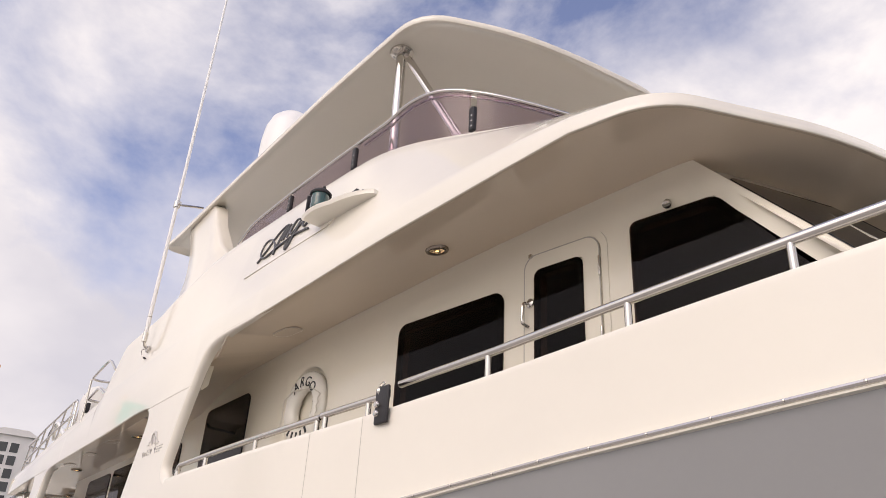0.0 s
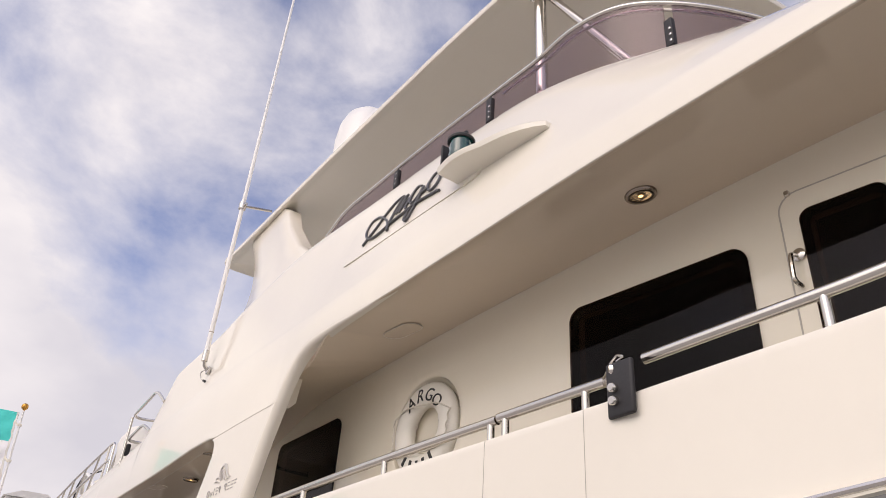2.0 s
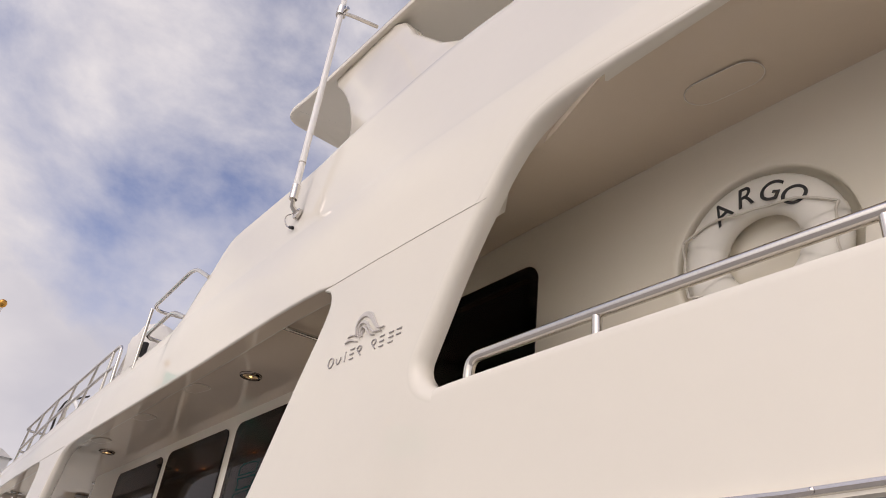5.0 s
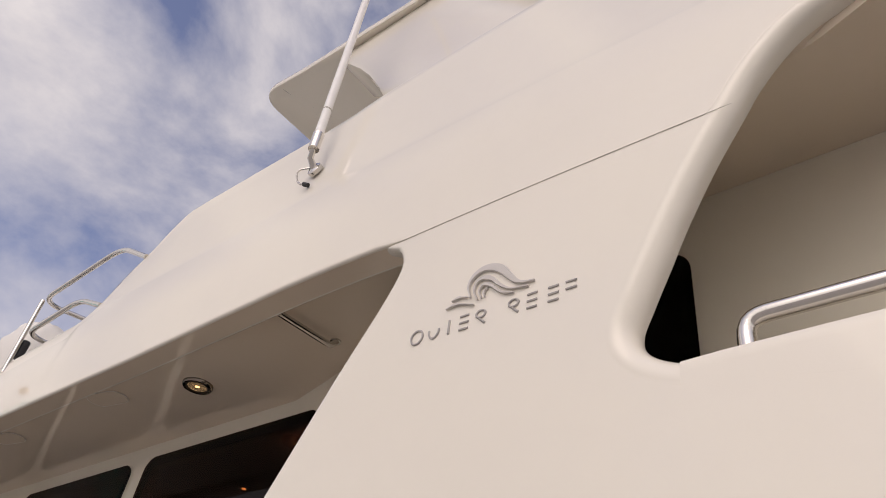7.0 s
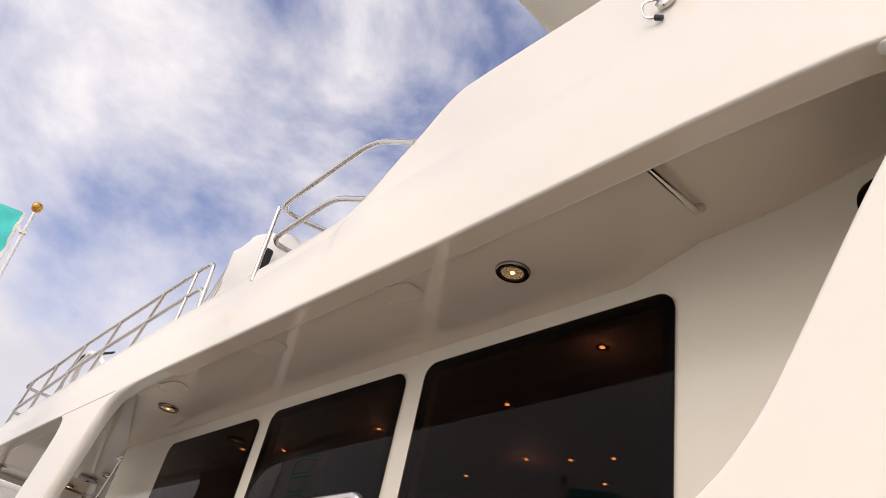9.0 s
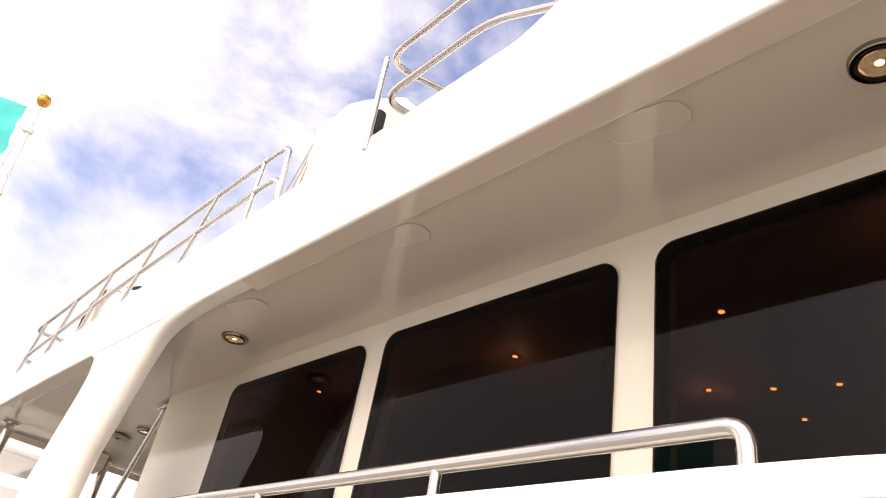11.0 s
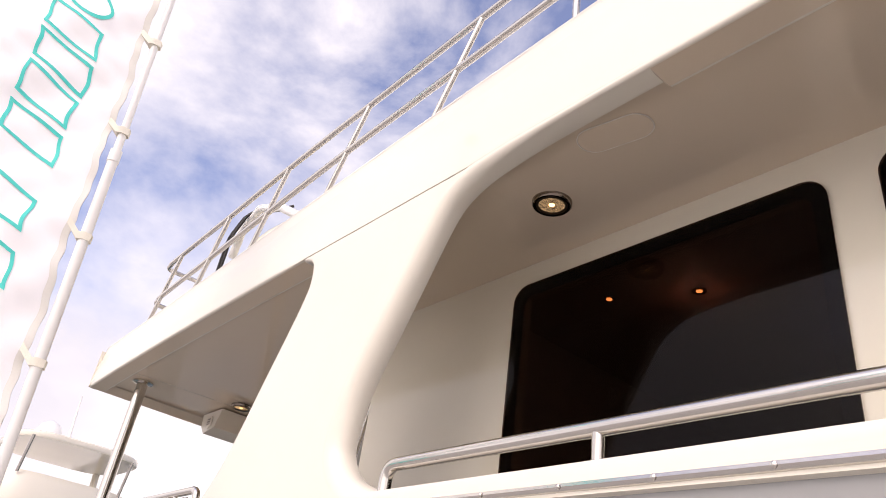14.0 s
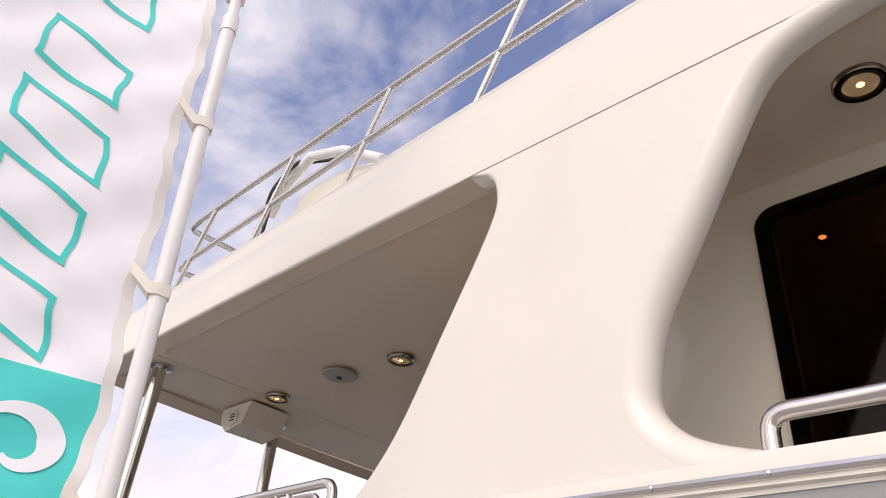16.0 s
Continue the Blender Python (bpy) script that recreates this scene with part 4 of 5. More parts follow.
FACE = Matrix.Rotation(radians(90), 4, "X")
TILT = Matrix.Rotation(math.atan(SLOPE), 4, "Z")
for ch, a in zip("ARGO", (124, 97, 71, 46)):
    q = radians(a)
    m = Matrix.Translation(niche(math.cos(q) * 0.205, -0.0445, math.sin(q) * 0.205)) @ TILT @ Matrix.Rotation(radians(90 - a), 4, "Y") @ FACE
    glyph(ch, 0.135, INK, m, ring_body, 0.002, 0.22)
for a in (232, 250, 268, 286, 304):
    q = radians(a)
    bar = part("letter_mark", box(-0.014, 0.014, -0.003, 0.003, -0.036, 0.036, 0.002), INK)
    bar.parent = ring_body
    bar.matrix_basis = Matrix.Translation(niche(math.cos(q) * 0.262, -0.045, math.sin(q) * 0.262)) @ TILT @ Matrix.Rotation(radians(270 - a), 4, "Y")

# ---- soffit fittings ----
grab = thing("soffit_grab_rail", (-9.53, -0.55, 3.55), "polished steel grab rail across the soffit", "grab rail")
under(part("bar", tube(bend([(-9.515, -0.80, 3.64), (-9.515, -0.785, 3.59), (-9.50, -0.42, 3.598), (-9.50, -0.39, 3.65)], 0.04), 0.017, 10), STEEL), grab)
for y in (-0.80, -0.39):
    under(part("flange", disc((-9.51, y, 3.635 if y < -0.5 else 3.65), (0, 0, -1), [(0.03, 0), (0.03, 0.008), (0.018, 0.012)], 16), STEEL), grab)


def hatch(x, y, z, rx, ry, turn, slope=0.0):
    t = thing("soffit_hatch", (x, y, z), "oval access cover outlined in the soffit", "access cover", "soffit covers")
    loop = []
    for u, v in rounded(-rx, rx, -ry, ry, ry * 0.98, 10):
        q = Vector((u, v, 0))
        q.rotate(Euler((0, 0, radians(turn))))
        loop.append(Vector((x + q.x, y + q.y, z + slope * q.y)))
    under(part("cover_rim", tube(loop + loop[:2], 0.0022, 6, caps=False), RIM, None, "pale sealant rim"), t)
    inner = [Vector((x, y, z)) + (p - Vector((x, y, z))) * 0.975 for p in loop]
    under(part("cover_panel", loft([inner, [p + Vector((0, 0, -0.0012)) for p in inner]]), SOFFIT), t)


hatch(-12.41, -0.735, 3.511, 0.15, 0.07, 10)
hatch(-13.80, -0.735, 3.511, 0.15, 0.07, 10)
hatch(-11.1, -0.735, 3.511, 0.15, 0.07, 10)
hatch(-6.31, -0.42, 3.917, 0.17, 0.09, 8, 0.165)

# ---- name board, navigation light and its shelf ----
def skin(x, z):
    """A point of the leaning fascia side at height z."""
    line = upper_face(x, [k / 20 for k in range(21)])
    return Vector((x, y_hull(x) + lerp(z, [q[1] for q in line], [q[0] for q in line]), z))


board = thing("name_board", (-6.0, skin(-6.0, 4.45).y, 4.45), "raised cream name board with dark script letters", "name board")
ol = rounded(-6.68, -5.0, 4.44, 4.80, 0.09)
bm = loft([[skin(u, v) + Vector((0, -0.012, -0.002)) for u, v in ol], [skin(u, v) + Vector((0, 0.02, 0)) for u, v in ol]])
board_panel = under(part("board", bm, GEL), board)


def script(points, r):
    """A pen stroke laid on the board."""
    pts = []
    P = [Vector((u, v, 0)) for u, v in points]
    P = [P[0]] + P + [P[-1]]
    for i in range(1, len(P) - 2):
        a, b, c, d = P[i - 1:i + 3]
        for k in range(6):
            t = k / 6
            q = 0.5 * (2 * b + (c - a) * t + (2 * a - 5 * b + 4 * c - d) * t * t + (3 * b - a - 3 * c + d) * t ** 3)
            pts.append(skin(-6.42 + q.x, 4.50 + q.y) + Vector((0, -0.018, 0)))
    return tube(pts, r, 8)


STROKES = (
    ("letter_a", [(0.03, 0.035), (0.088, 0.096), (0.155, 0.165), (0.215, 0.25), (0.284, 0.315), (0.365, 0.345), (0.419, 0.338)]),
    ("letter_a", [(0.419, 0.338), (0.385, 0.27), (0.362, 0.165), (0.352, 0.05)]),
    ("letter_a", [(0.235, 0.205), (0.14, 0.275), (0.03, 0.29), (-0.012, 0.23), (0.01, 0.15), (0.075, 0.085), (0.17, 0.05), (0.264, 0.055), (0.352, 0.078)]),
    ("letter_a", [(0.235, 0.205), (0.295, 0.15), (0.345, 0.075), (0.37, 0.01)]),
    ("letter_r", [(0.406, 0.155), (0.44, 0.235), (0.462, 0.295), (0.49, 0.315)]),
    ("letter_r", [(0.445, 0.15), (0.475, 0.215), (0.52, 0.25), (0.535, 0.225), (0.522, 0.155), (0.565, 0.13)]),
    ("letter_g", [(0.655, 0.30), (0.60, 0.325), (0.553, 0.27), (0.565, 0.19), (0.615, 0.15), (0.665, 0.19), (0.695, 0.27), (0.68, 0.145), (0.655, 0.025), (0.632, -0.025), (0.592, 0.0), (0.60, 0.055), (0.64, 0.09)]),
    ("letter_o", [(0.70, 0.20), (0.745, 0.215), (0.755, 0.28), (0.79, 0.335), (0.845, 0.325), (0.888, 0.26), (0.885, 0.18), (0.84, 0.15), (0.785, 0.185), (0.752, 0.27)]),
    ("underline", [(0.352, 0.078), (0.449, 0.09), (0.573, 0.10), (0.65, 0.11), (0.762, 0.105), (0.887, 0.085), (0.94, 0.082), (0.972, 0.062)]),
)
for nm, pts in STROKES:
    under(part(nm, script(pts, 0.0105), DARKLET, None, "dark grey metal script stroke"), board_panel)

shelf = thing("navigation_light_shelf", (-4.9, -0.72, 4.55), "cream moulded shelf carrying the green navigation light", "light shelf")
outer = []
for k in range(15):
    f = k / 14
    x = -5.235 + 0.785 * f
    bulge = (0.15 + 0.03 * math.sin(min(1.0, f * 2) * math.pi)) * (1 - f ** 3.2) ** 0.8
    outer.append((x, bulge))
top_, bot_ = [], []
for x, b in outer:
    s = skin(x, 4.50)
    top_.append(Vector((x, s.y - 0.03 - b, 4.535)))
    bot_.append(Vector((x, s.y - 0.03 - b * 0.93, 4.50)))
inn = [skin(x, 4.52) + Vector((0, 0.02, 0)) for x, _ in outer]
bm = loft([[inn[k] + Vector((0, 0, 0.012)), top_[k], top_[k] + Vector((0, 0.004, -0.02)), bot_[k], inn[k] + Vector((0, 0, -0.03))] for k in range(15)])
under(part("shelf", bm, GEL), shelf)
sy = skin(-5.15, 4.55).y
under(part("screen", box(-5.245, -5.225, sy - 0.175, sy + 0.05, 4.53, 4.745, 0.006), RUBBER, None, "black light screen board"), shelf)
under(part("screen_side", box(-5.23, -4.75, sy + 0.03, sy + 0.06, 4.53, 4.68, 0.006), RUBBER, None, "black back board"), shelf)
under(part("end_plug", box(-4.60, -4.53, skin(-4.56, 4.52).y - 0.075, skin(-4.56, 4.52).y + 0.01, 4.534, 4.552, 0.006), RUBBER, None, "black end plug"), shelf)
nav = thing("navigation_light", (-5.10, sy - 0.115, 4.54), "green starboard navigation light in a black housing", "navigation light")
nc = Vector((-5.10, sy - 0.115, 4.54))
under(part("base", disc(nc, (0, 0, 1), [(0.078, 0), (0.08, 0.02), (0.07, 0.03)], 22), RUBBER), nav)
under(part("lens", disc(nc, (0, 0, 1), [(0.074, 0.03), (0.08, 0.055), (0.074, 0.08), (0.08, 0.11), (0.074, 0.14), (0.077, 0.165)], 22), GREENLENS, None, "ribbed green glass lens"), nav)
under(part("cap", disc(nc, (0, 0, 1), [(0.090, 0.165), (0.092, 0.18), (0.068, 0.205), (0.02, 0.213)], 22), RUBBER), nav)
under(part("cap_nut", disc(nc + Vector((0.05, 0, 0.205)), (0, 0, 1), [(0.014, -0.02), (0.016, 0.02), (0.008, 0.03)], 10), RUBBER), nav)

# ---- maker's emblem on the fore pillar, as plain raised shapes ----
emblem = thing("pillar_emblem", (-8.05, -0.985, 2.95), "raised pewter wave emblem with a row of marks", "emblem")


def wave_stroke(pts, w0, w1):
    P = bend([Vector((u, 0, v)) for u, v in pts], 0.05, 6)
    n = len(P)
    bm = bmesh.new()
    rows = []
    for i, p in enumerate(P):
        d = (P[min(i + 1, n - 1)] - P[max(i - 1, 0)]).normalized()
        nn = Vector((-d.z, 0, d.x))
        w = (w0 + (w1 - w0) * abs(2 * i / (n - 1) - 1)) / 2
        x = p.x
        y = y_hull(x) - 0.001
        rows.append([Vector((x + nn.x * w, y, p.z + nn.z * w)), Vector((x + nn.x * w * 0.8, y - 0.009, p.z + nn.z * w * 0.8)), Vector((x - nn.x * w * 0.8, y - 0.009, p.z - nn.z * w * 0.8)), Vector((x - nn.x * w, y, p.z - nn.z * w))])
    return loft(rows, True, True, bm)


for pts, w0, w1 in (
    ([(-8.104, 3.046), (-8.122, 3.10), (-8.096, 3.143), (-8.05, 3.155), (-7.996, 3.135), (-7.962, 3.095), (-7.93, 3.055), (-7.897, 3.034), (-7.855, 3.03)], 0.036, 0.005),
    ([(-8.073, 3.028), (-8.095, 3.069), (-8.085, 3.108), (-8.052, 3.113), (-8.019, 3.096), (-7.986, 3.056), (-7.945, 3.025), (-7.877, 3.015)], 0.020, 0.004),
    ([(-8.058, 3.029), (-8.073, 3.062), (-8.058, 3.085), (-8.029, 3.076), (-8.004, 3.05), (-7.975, 3.02), (-7.931, 3.008)], 0.014, 0.004),
    ([(-8.044, 3.028), (-8.054, 3.05), (-8.034, 3.064)], 0.010, 0.004),
    ([(-8.183, 3.056), (-8.155, 3.064), (-8.117, 3.053)], 0.011, 0.003),
    ([(-8.204, 3.03), (-8.163, 3.04), (-8.086, 3.012)], 0.011, 0.003),
):
    under(part("wave_stroke", wave_stroke(pts, w0, w1), WAVE), emblem)


# one plain raised shape for every sign of the maker's name
def raised(points, closed=False):
    line = [Vector((x, y_hull(x) - 0.001, z)) for x, z in points]
    return tube(line + ([line[0], line[1]] if closed else []), 0.0042, 6, caps=not closed)


def mark(x, z, kind):
    lines = []
    if kind in ("ring", "loop"):
        r = (0.025, 0.027) if kind == "ring" else (0.018, 0.014)
        up = 0.0 if kind == "ring" else 0.012
        under(part("letter_mark", raised([(x + r[0] * math.cos(radians(a)), z + up + r[1] * math.sin(radians(a))) for a in range(0, 360, 20)], True), PEWTER), emblem)
        lines = [] if kind == "ring" else [[(x - 0.004, z - 0.006), (x + 0.019, z - 0.027)]]
    elif kind == "arc":
        lines = [[(x + 0.021 * math.cos(radians(a)), z + 0.004 + 0.028 * math.sin(radians(a)) ) for a in range(170, 371, 20)]]
    elif kind == "post":
        lines = [[(x, z - 0.027), (x, z + 0.027)]]
    else:
        for d in ((-0.026, 0.0, 0.026) if kind == "bars" else (0.0, 0.026)):
            lines.append([(x - 0.018, z + d), (x + 0.018, z + d)])
    for line in lines:
        under(part("letter_mark", raised(line), PEWTER), emblem)


for x, z, kind in ((-8.322, 2.956, "ring"), (-8.248, 2.956, "arc"), (-8.184, 2.956, "post"), (-8.122, 2.956, "bars"), (-8.056, 2.956, "loop"),
                   (-7.930, 2.956, "loop"), (-7.862, 2.956, "bars"), (-7.787, 2.956, "bars"), (-7.726, 2.956, "pair")):
    mark(x, z, kind)

# ---- antenna ----
ant = thing("whip_antenna", (-9.34, -0.95, 4.36), "tall white whip antenna on a steel ratchet base", "antenna")
A0, A1 = Vector((-9.30, -1.02, 4.45)), Vector((-9.36, -1.0, 10.9))
ax = (A1 - A0).normalized()
under(part("base_plate", disc((-9.34, -0.945, 4.36), (0, -1, 0.15), [(0.045, -0.01), (0.045, 0.012), (0.03, 0.02)], 18), STEEL), ant)
under(part("ratchet", tube([(-9.34, -0.95, 4.36), (-9.335, -1.0, 4.40), A0], [0.022, 0.018, 0.016], 10), STEEL), ant)
under(part("ferrule", tube([A0 - ax * 0.02, A0 + ax * 0.10], 0.031, 14), STEEL), ant)
under(part("mast", tube([A0 + ax * 0.09, A0 + ax * 2.0, A1], [0.026, 0.024, 0.014], 10), POLEW), ant)
under(part("mark_band", tube([A0 + ax * 0.30, A0 + ax * 0.31], 0.0265, 12), SEAM), ant)
under(part("cable", tube(bend([(-9.35, -0.96, 4.37), (-9.43, -1.0, 4.36), (-9.43, -0.97, 4.28), (-9.36, -0.955, 4.25)], 0.04), 0.006, 6), STEEL), ant)
under(part("cable_end", tube([(-9.38, -0.96, 4.26), (-9.35, -0.95, 4.245)], 0.013, 8), RUBBER), ant)
K = A0 + ax * 1.92
under(part("clamp", tube([K - ax * 0.045, K + ax * 0.045], 0.042, 12), STEEL), ant)
under(part("standoff", tube([K, K + Vector((0.02, 0.13, 0.02)), K + Vector((0.03, 0.34, 0.06))], 0.017, 8), STEEL), ant)
under(part("clamp_screw", tube([K + Vector((-0.05, 0.01, 0)), K + Vector((0.08, 0.02, 0))], 0.016, 8), STEEL), ant)

# ---- hardtop with its arch ----
HT = 6.47
edge_side = [Vector((x, lerp(x, (-10.9, -8.4, -6.0, -4.9), (-0.66, -0.60, -0.52, -0.45)), 0)) for x in (-10.6, -10, -9, -8, -7, -6, -5.2)]
plan = bend([Vector((-11.03, YC, 0)), Vector((-11.03, -0.69, 0))] + edge_side + [Vector((-4.42, -0.42, 0)), Vector((-4.08, 0.40, 0)), Vector((-3.95, 1.1, 0)), Vector((-3.88, YC, 0))], 0.34, 6)
hn = edge_normals(plan)
hn[0], hn[-1] = Vector((1, 0, 0)), Vector((-1, 0, 0))
secs = []
for p, n in zip(plan, hn):
    prof = [(0.55, HT + 0.03), (0.16, HT + 0.02), (0.07, HT - 0.005), (0.03, HT - 0.03), (0.008, HT - 0.028), (0.0, HT - 0.01), (0.004, HT + 0.03), (0.05, HT + 0.075), (0.25, HT + 0.13), (0.55, HT + 0.16)]
    s = []
    for a, z in prof:
        q = p + n * a
        if a > 0.3:
            q = p + (Vector((max(-10.2, min(-4.6, p.x)), YC - 0.3 if p.y < YC - 0.4 else p.y, 0)) - p) * 0.35
        s.append(Vector((q.x, min(q.y, YC), z)))
    mid = Vector((max(-10.3, min(-4.5, p.x)), YC, 0))
    s = [Vector((mid.x, YC, HT + 0.035))] + s + [Vector((mid.x, YC, HT + 0.2))]
    secs.append(s)
hard = thing("hardtop", (-7.4, YC, HT), "cream-white fibreglass hardtop over the flybridge", "", "", "structure")
bm = loft(secs, False, False)
loft(mirrored(secs), False, False, bm)
under(part("hardtop_shell", bm, GELTOP, None, "", 45), hard)

zs_ = [4.60, 4.70, 4.74, 4.80, 4.95, 5.06, 5.12, 5.2, 5.35, 5.5, 5.75, 6.0, 6.2, 6.35, 6.45, 6.50]
secs = []
for z in zs_:
    a = lerp(z, (4.6, 4.70, 4.74, 4.80, 4.95, 5.25, 5.7, 6.1, 6.35, 6.5), (-10.6, -10.45, -9.7, -9.22, -9.14, -9.3, -9.58, -9.88, -10.12, -10.22))
    b = lerp(z, (4.6, 5.05, 5.12, 5.2, 5.5, 6.0, 6.35, 6.5), (-7.3, -7.45, -7.58, -7.8, -8.25, -8.75, -9.0, -9.2))
    yy = lerp(z, (4.6, 4.75, 5.1, 5.4, 5.8, 6.2, 6.5), (-0.895, -0.87, -0.76, -0.69, -0.63, -0.59, -0.56))
    pts = []
    for f in (0, 0.25, 0.5, 0.75, 1.0):
        x = a + 0.05 + (b - a - 0.1) * f
        lean = max(0.0, x + 8.6) * 0.10
        pts.append(Vector((x, yy + lean, z)))
    e = max(0.0, b + 8.6) * 0.10
    pts += [Vector((b - 0.015, yy + e + 0.015, z)), Vector((b, yy + e + 0.05, z)), Vector((b, yy + e + 0.16, z)), Vector((a, yy + lerp(z, (5.6, 6.3), (0.22, 0.40)), z)), Vector((a, yy + 0.05, z)), Vector((a + 0.015, yy + 0.015, z))]
    secs.append(pts)
under(part("arch_leg", loft(secs), GELTOP), hard)
under(part("arch_leg", loft(mirrored(secs)), GELTOP), hard)

dome = thing("satellite_dome", (-8.95, 0.25, 6.9), "white satellite dome on the hardtop", "dome")
under(part("shell", disc((-8.95, 0.25, 7.1), (0, 0, 1), [(0.32, 0.0), (0.39, 0.03), (0.41, 0.12), (0.405, 0.56), (0.375, 0.80), (0.31, 0.97), (0.21, 1.07), (0.11, 1.11), (0.03, 1.12)], 36), POLEW), dome)
under(part("foot", disc((-8.95, 0.25, 6.5), (0, 0, 1), [(0.26, 0.0), (0.22, 0.1), (0.22, 0.61)], 20), POLEW), dome)

# hardtop support: post, brace and cap plate
sup = thing("hardtop_post", (-4.9, -0.28, 5.0), "polished steel hardtop post with a slanted brace", "support post")
ptop = Vector((-4.98, -0.24, HT + 0.02))
under(part("post", tube([(-4.95, -0.245, 4.85), ptop], 0.047, 18), STEEL), sup)
under(part("cap_plate", disc(ptop - Vector((0, 0, 0.01)), (0, 0, -1), [(0.115, 0), (0.115, 0.014), (0.085, 0.022), (0.06, 0.04)], 26), STEEL), sup)
under(part("brace", tube([ptop + Vector((0.05, 0.02, -0.08)), (-4.15, -0.02, 5.0)], 0.03, 14), STEEL), sup)
under(part("brace", tube([ptop + Vector((0.04, 0.08, -0.08)), (-4.2, 0.12, 5.0)], 0.024, 12), STEEL), sup)

# ---- flybridge wind screens and their top rail ----
base_line = [Vector((x, skin(x, fascia_top(x)).y + 0.06, fascia_top(x))) for x in stations(-7.45, -4.6, 0.15)] + \
    bend([Vector((-4.6, -0.40, 5.17)), Vector((-4.15, -0.33, 5.06)), Vector((-3.75, -0.05, 4.90)), Vector((-3.45, 0.5, 4.86)), Vector((-3.3, 1.2, 4.85)), Vector((-3.25, YC, 4.85))], 0.3, 5)


base_line = [a + (b - a) * (k / 6) for a, b in zip(base_line, base_line[1:]) for k in range(6)] + [base_line[-1]]


for _ in range(40):  # ease the plan of the screen
    base_line = [base_line[0]] + [(a + b * 2 + c) / 4 for a, b, c in zip(base_line, base_line[1:], base_line[2:])] + [base_line[-1]]


def screen_rise(x):
    return eased(x, (-7.45, -7.3, -7.15, -6.4, -5.3, -4.6, -4.1, -3.75, -3.4), (0.02, 0.14, 0.2, 0.26, 0.30, 0.365, 0.42, 0.41, 0.33), 0.12)


screen = thing("flybridge_windscreen", (-5.5, -0.5, 5.1), "smoked acrylic flybridge windscreen under a steel top rail", "windscreen")
cuts = [-7.40, -6.42, -5.30, -3.9, -3.2]
for a, b in zip(cuts, cuts[1:]):
    seg = [p for p in base_line if a + 0.015 <= p.x <= b - 0.015]
    if len(seg) < 2:
        continue
    bm = loft([[p + Vector((0, 0, -0.05)), p + Vector((0, 0, screen_rise(p.x))), p + Vector((0, 0.008, screen_rise(p.x))), p + Vector((0, 0.008, -0.05))] for p in seg])
    pn = under(part("screen_panel", bm, SMOKE), screen)
under(part("top_rail", tube([p + Vector((0, 0.004, screen_rise(p.x) + 0.012)) for p in base_line], 0.017, 10), STEEL), screen)
under(part("lower_rail", tube([p + Vector((0, 0.03, screen_rise(p.x) - 0.03)) for p in base_line if p.x > -5.2], 0.012, 10), STEEL), screen)
for x in cuts[1:-1]:
    p = min(base_line, key=lambda q: abs(q.x - x))
    br = under(part("bracket", box(p.x - 0.03, p.x + 0.03, p.y - 0.018, p.y + 0.02, p.z + 0.05, p.z + min(0.27, screen_rise(p.x) - 0.03), 0.006), RUBBER, None, "black joining bracket"), screen)
    for dz in (0.08, 0.13, 0.18):
        under(part("stud", disc((p.x + 0.015, p.y - 0.018, p.z + dz), (0, -1, 0), [(0.009, 0), (0.009, 0.006), (0.004, 0.008)], 8), STEEL), br)

# ---- boat deck rails ----
def deck_top(x):
    return fascia_top(x)


def stern_rail(name, xs_posts, x0, x1, ztop, zmid, label, loop_fwd=True):
    t = thing(name, ((x0 + x1) / 2, y_hull((x0 + x1) / 2) + 0.06, deck_top((x0 + x1) / 2)), label, "railing")
    for z, extra in ((ztop, 0.0), (zmid, 0.0)):
        line = [(x, y_hull(x) + 0.06, z(x)) for x in stations(x0, x1, 0.4) + [x1]]
        if loop_fwd:
            line = line + [(x1 + 0.16, y_hull(x1) + 0.06, z(x1) - 0.02), (x1 + 0.24, y_hull(x1) + 0.06, deck_top(x1 + 0.2) - 0.03)]
        under(part("rail_bar", tube(bend(line, 0.13, 6), 0.019, 10), STEEL), t)
    for x, lean in xs_posts:
        under(part("post", tube([(x - lean, y_hull(x) + 0.06, deck_top(x - lean) - 0.02), (x, y_hull(x) + 0.06, ztop(x))], 0.016, 10), STEEL), t)
    return t


def zt_(x):
    return lerp(x, (-18.3, -17.1, -16.3, -15.4, -14.5, -13), (4.385, 4.41, 4.452, 4.475, 4.51, 4.55))


def zm_(x):
    return lerp(x, (-18.5, -17.3, -15.6, -14, -12), (4.05, 4.10, 4.204, 4.27, 4.33))


aft = stern_rail("boat_deck_rail", [(-17.98, 0.27), (-17.13, 0.26), (-16.30, 0.27), (-15.41, 0.28), (-14.48, 0.28), (-13.87, 0.0)], -18.22, -13.72, zt_, zm_, "two-bar polished steel railing along the boat deck")
for z in (zt_(-18.4), zm_(-18.4)):
    under(part("end_loop", tube(bend([(-18.20, y_hull(-18.4) + 0.06, z), (-18.34, y_hull(-18.4) + 0.07, z + 0.0), (-18.32, y_hull(-18.4) + 0.4, z), (-18.4, y_hull(-18.4) + 1.6, z)], 0.1), 0.019, 10), STEEL), aft)
fwd = thing("boat_deck_rail", (-12, -0.91, 4.1), "two-bar polished steel railing meeting the raised coaming", "railing")
yy = y_hull(-12) + 0.03
under(part("rail_bar", tube(bend([(-12.5, yy + 0.5, 4.66), (-12.66, yy, 4.66), (-11.52, yy, 4.74), (-11.06, yy + 0.02, 4.48)], 0.18), 0.02, 10), STEEL), fwd)
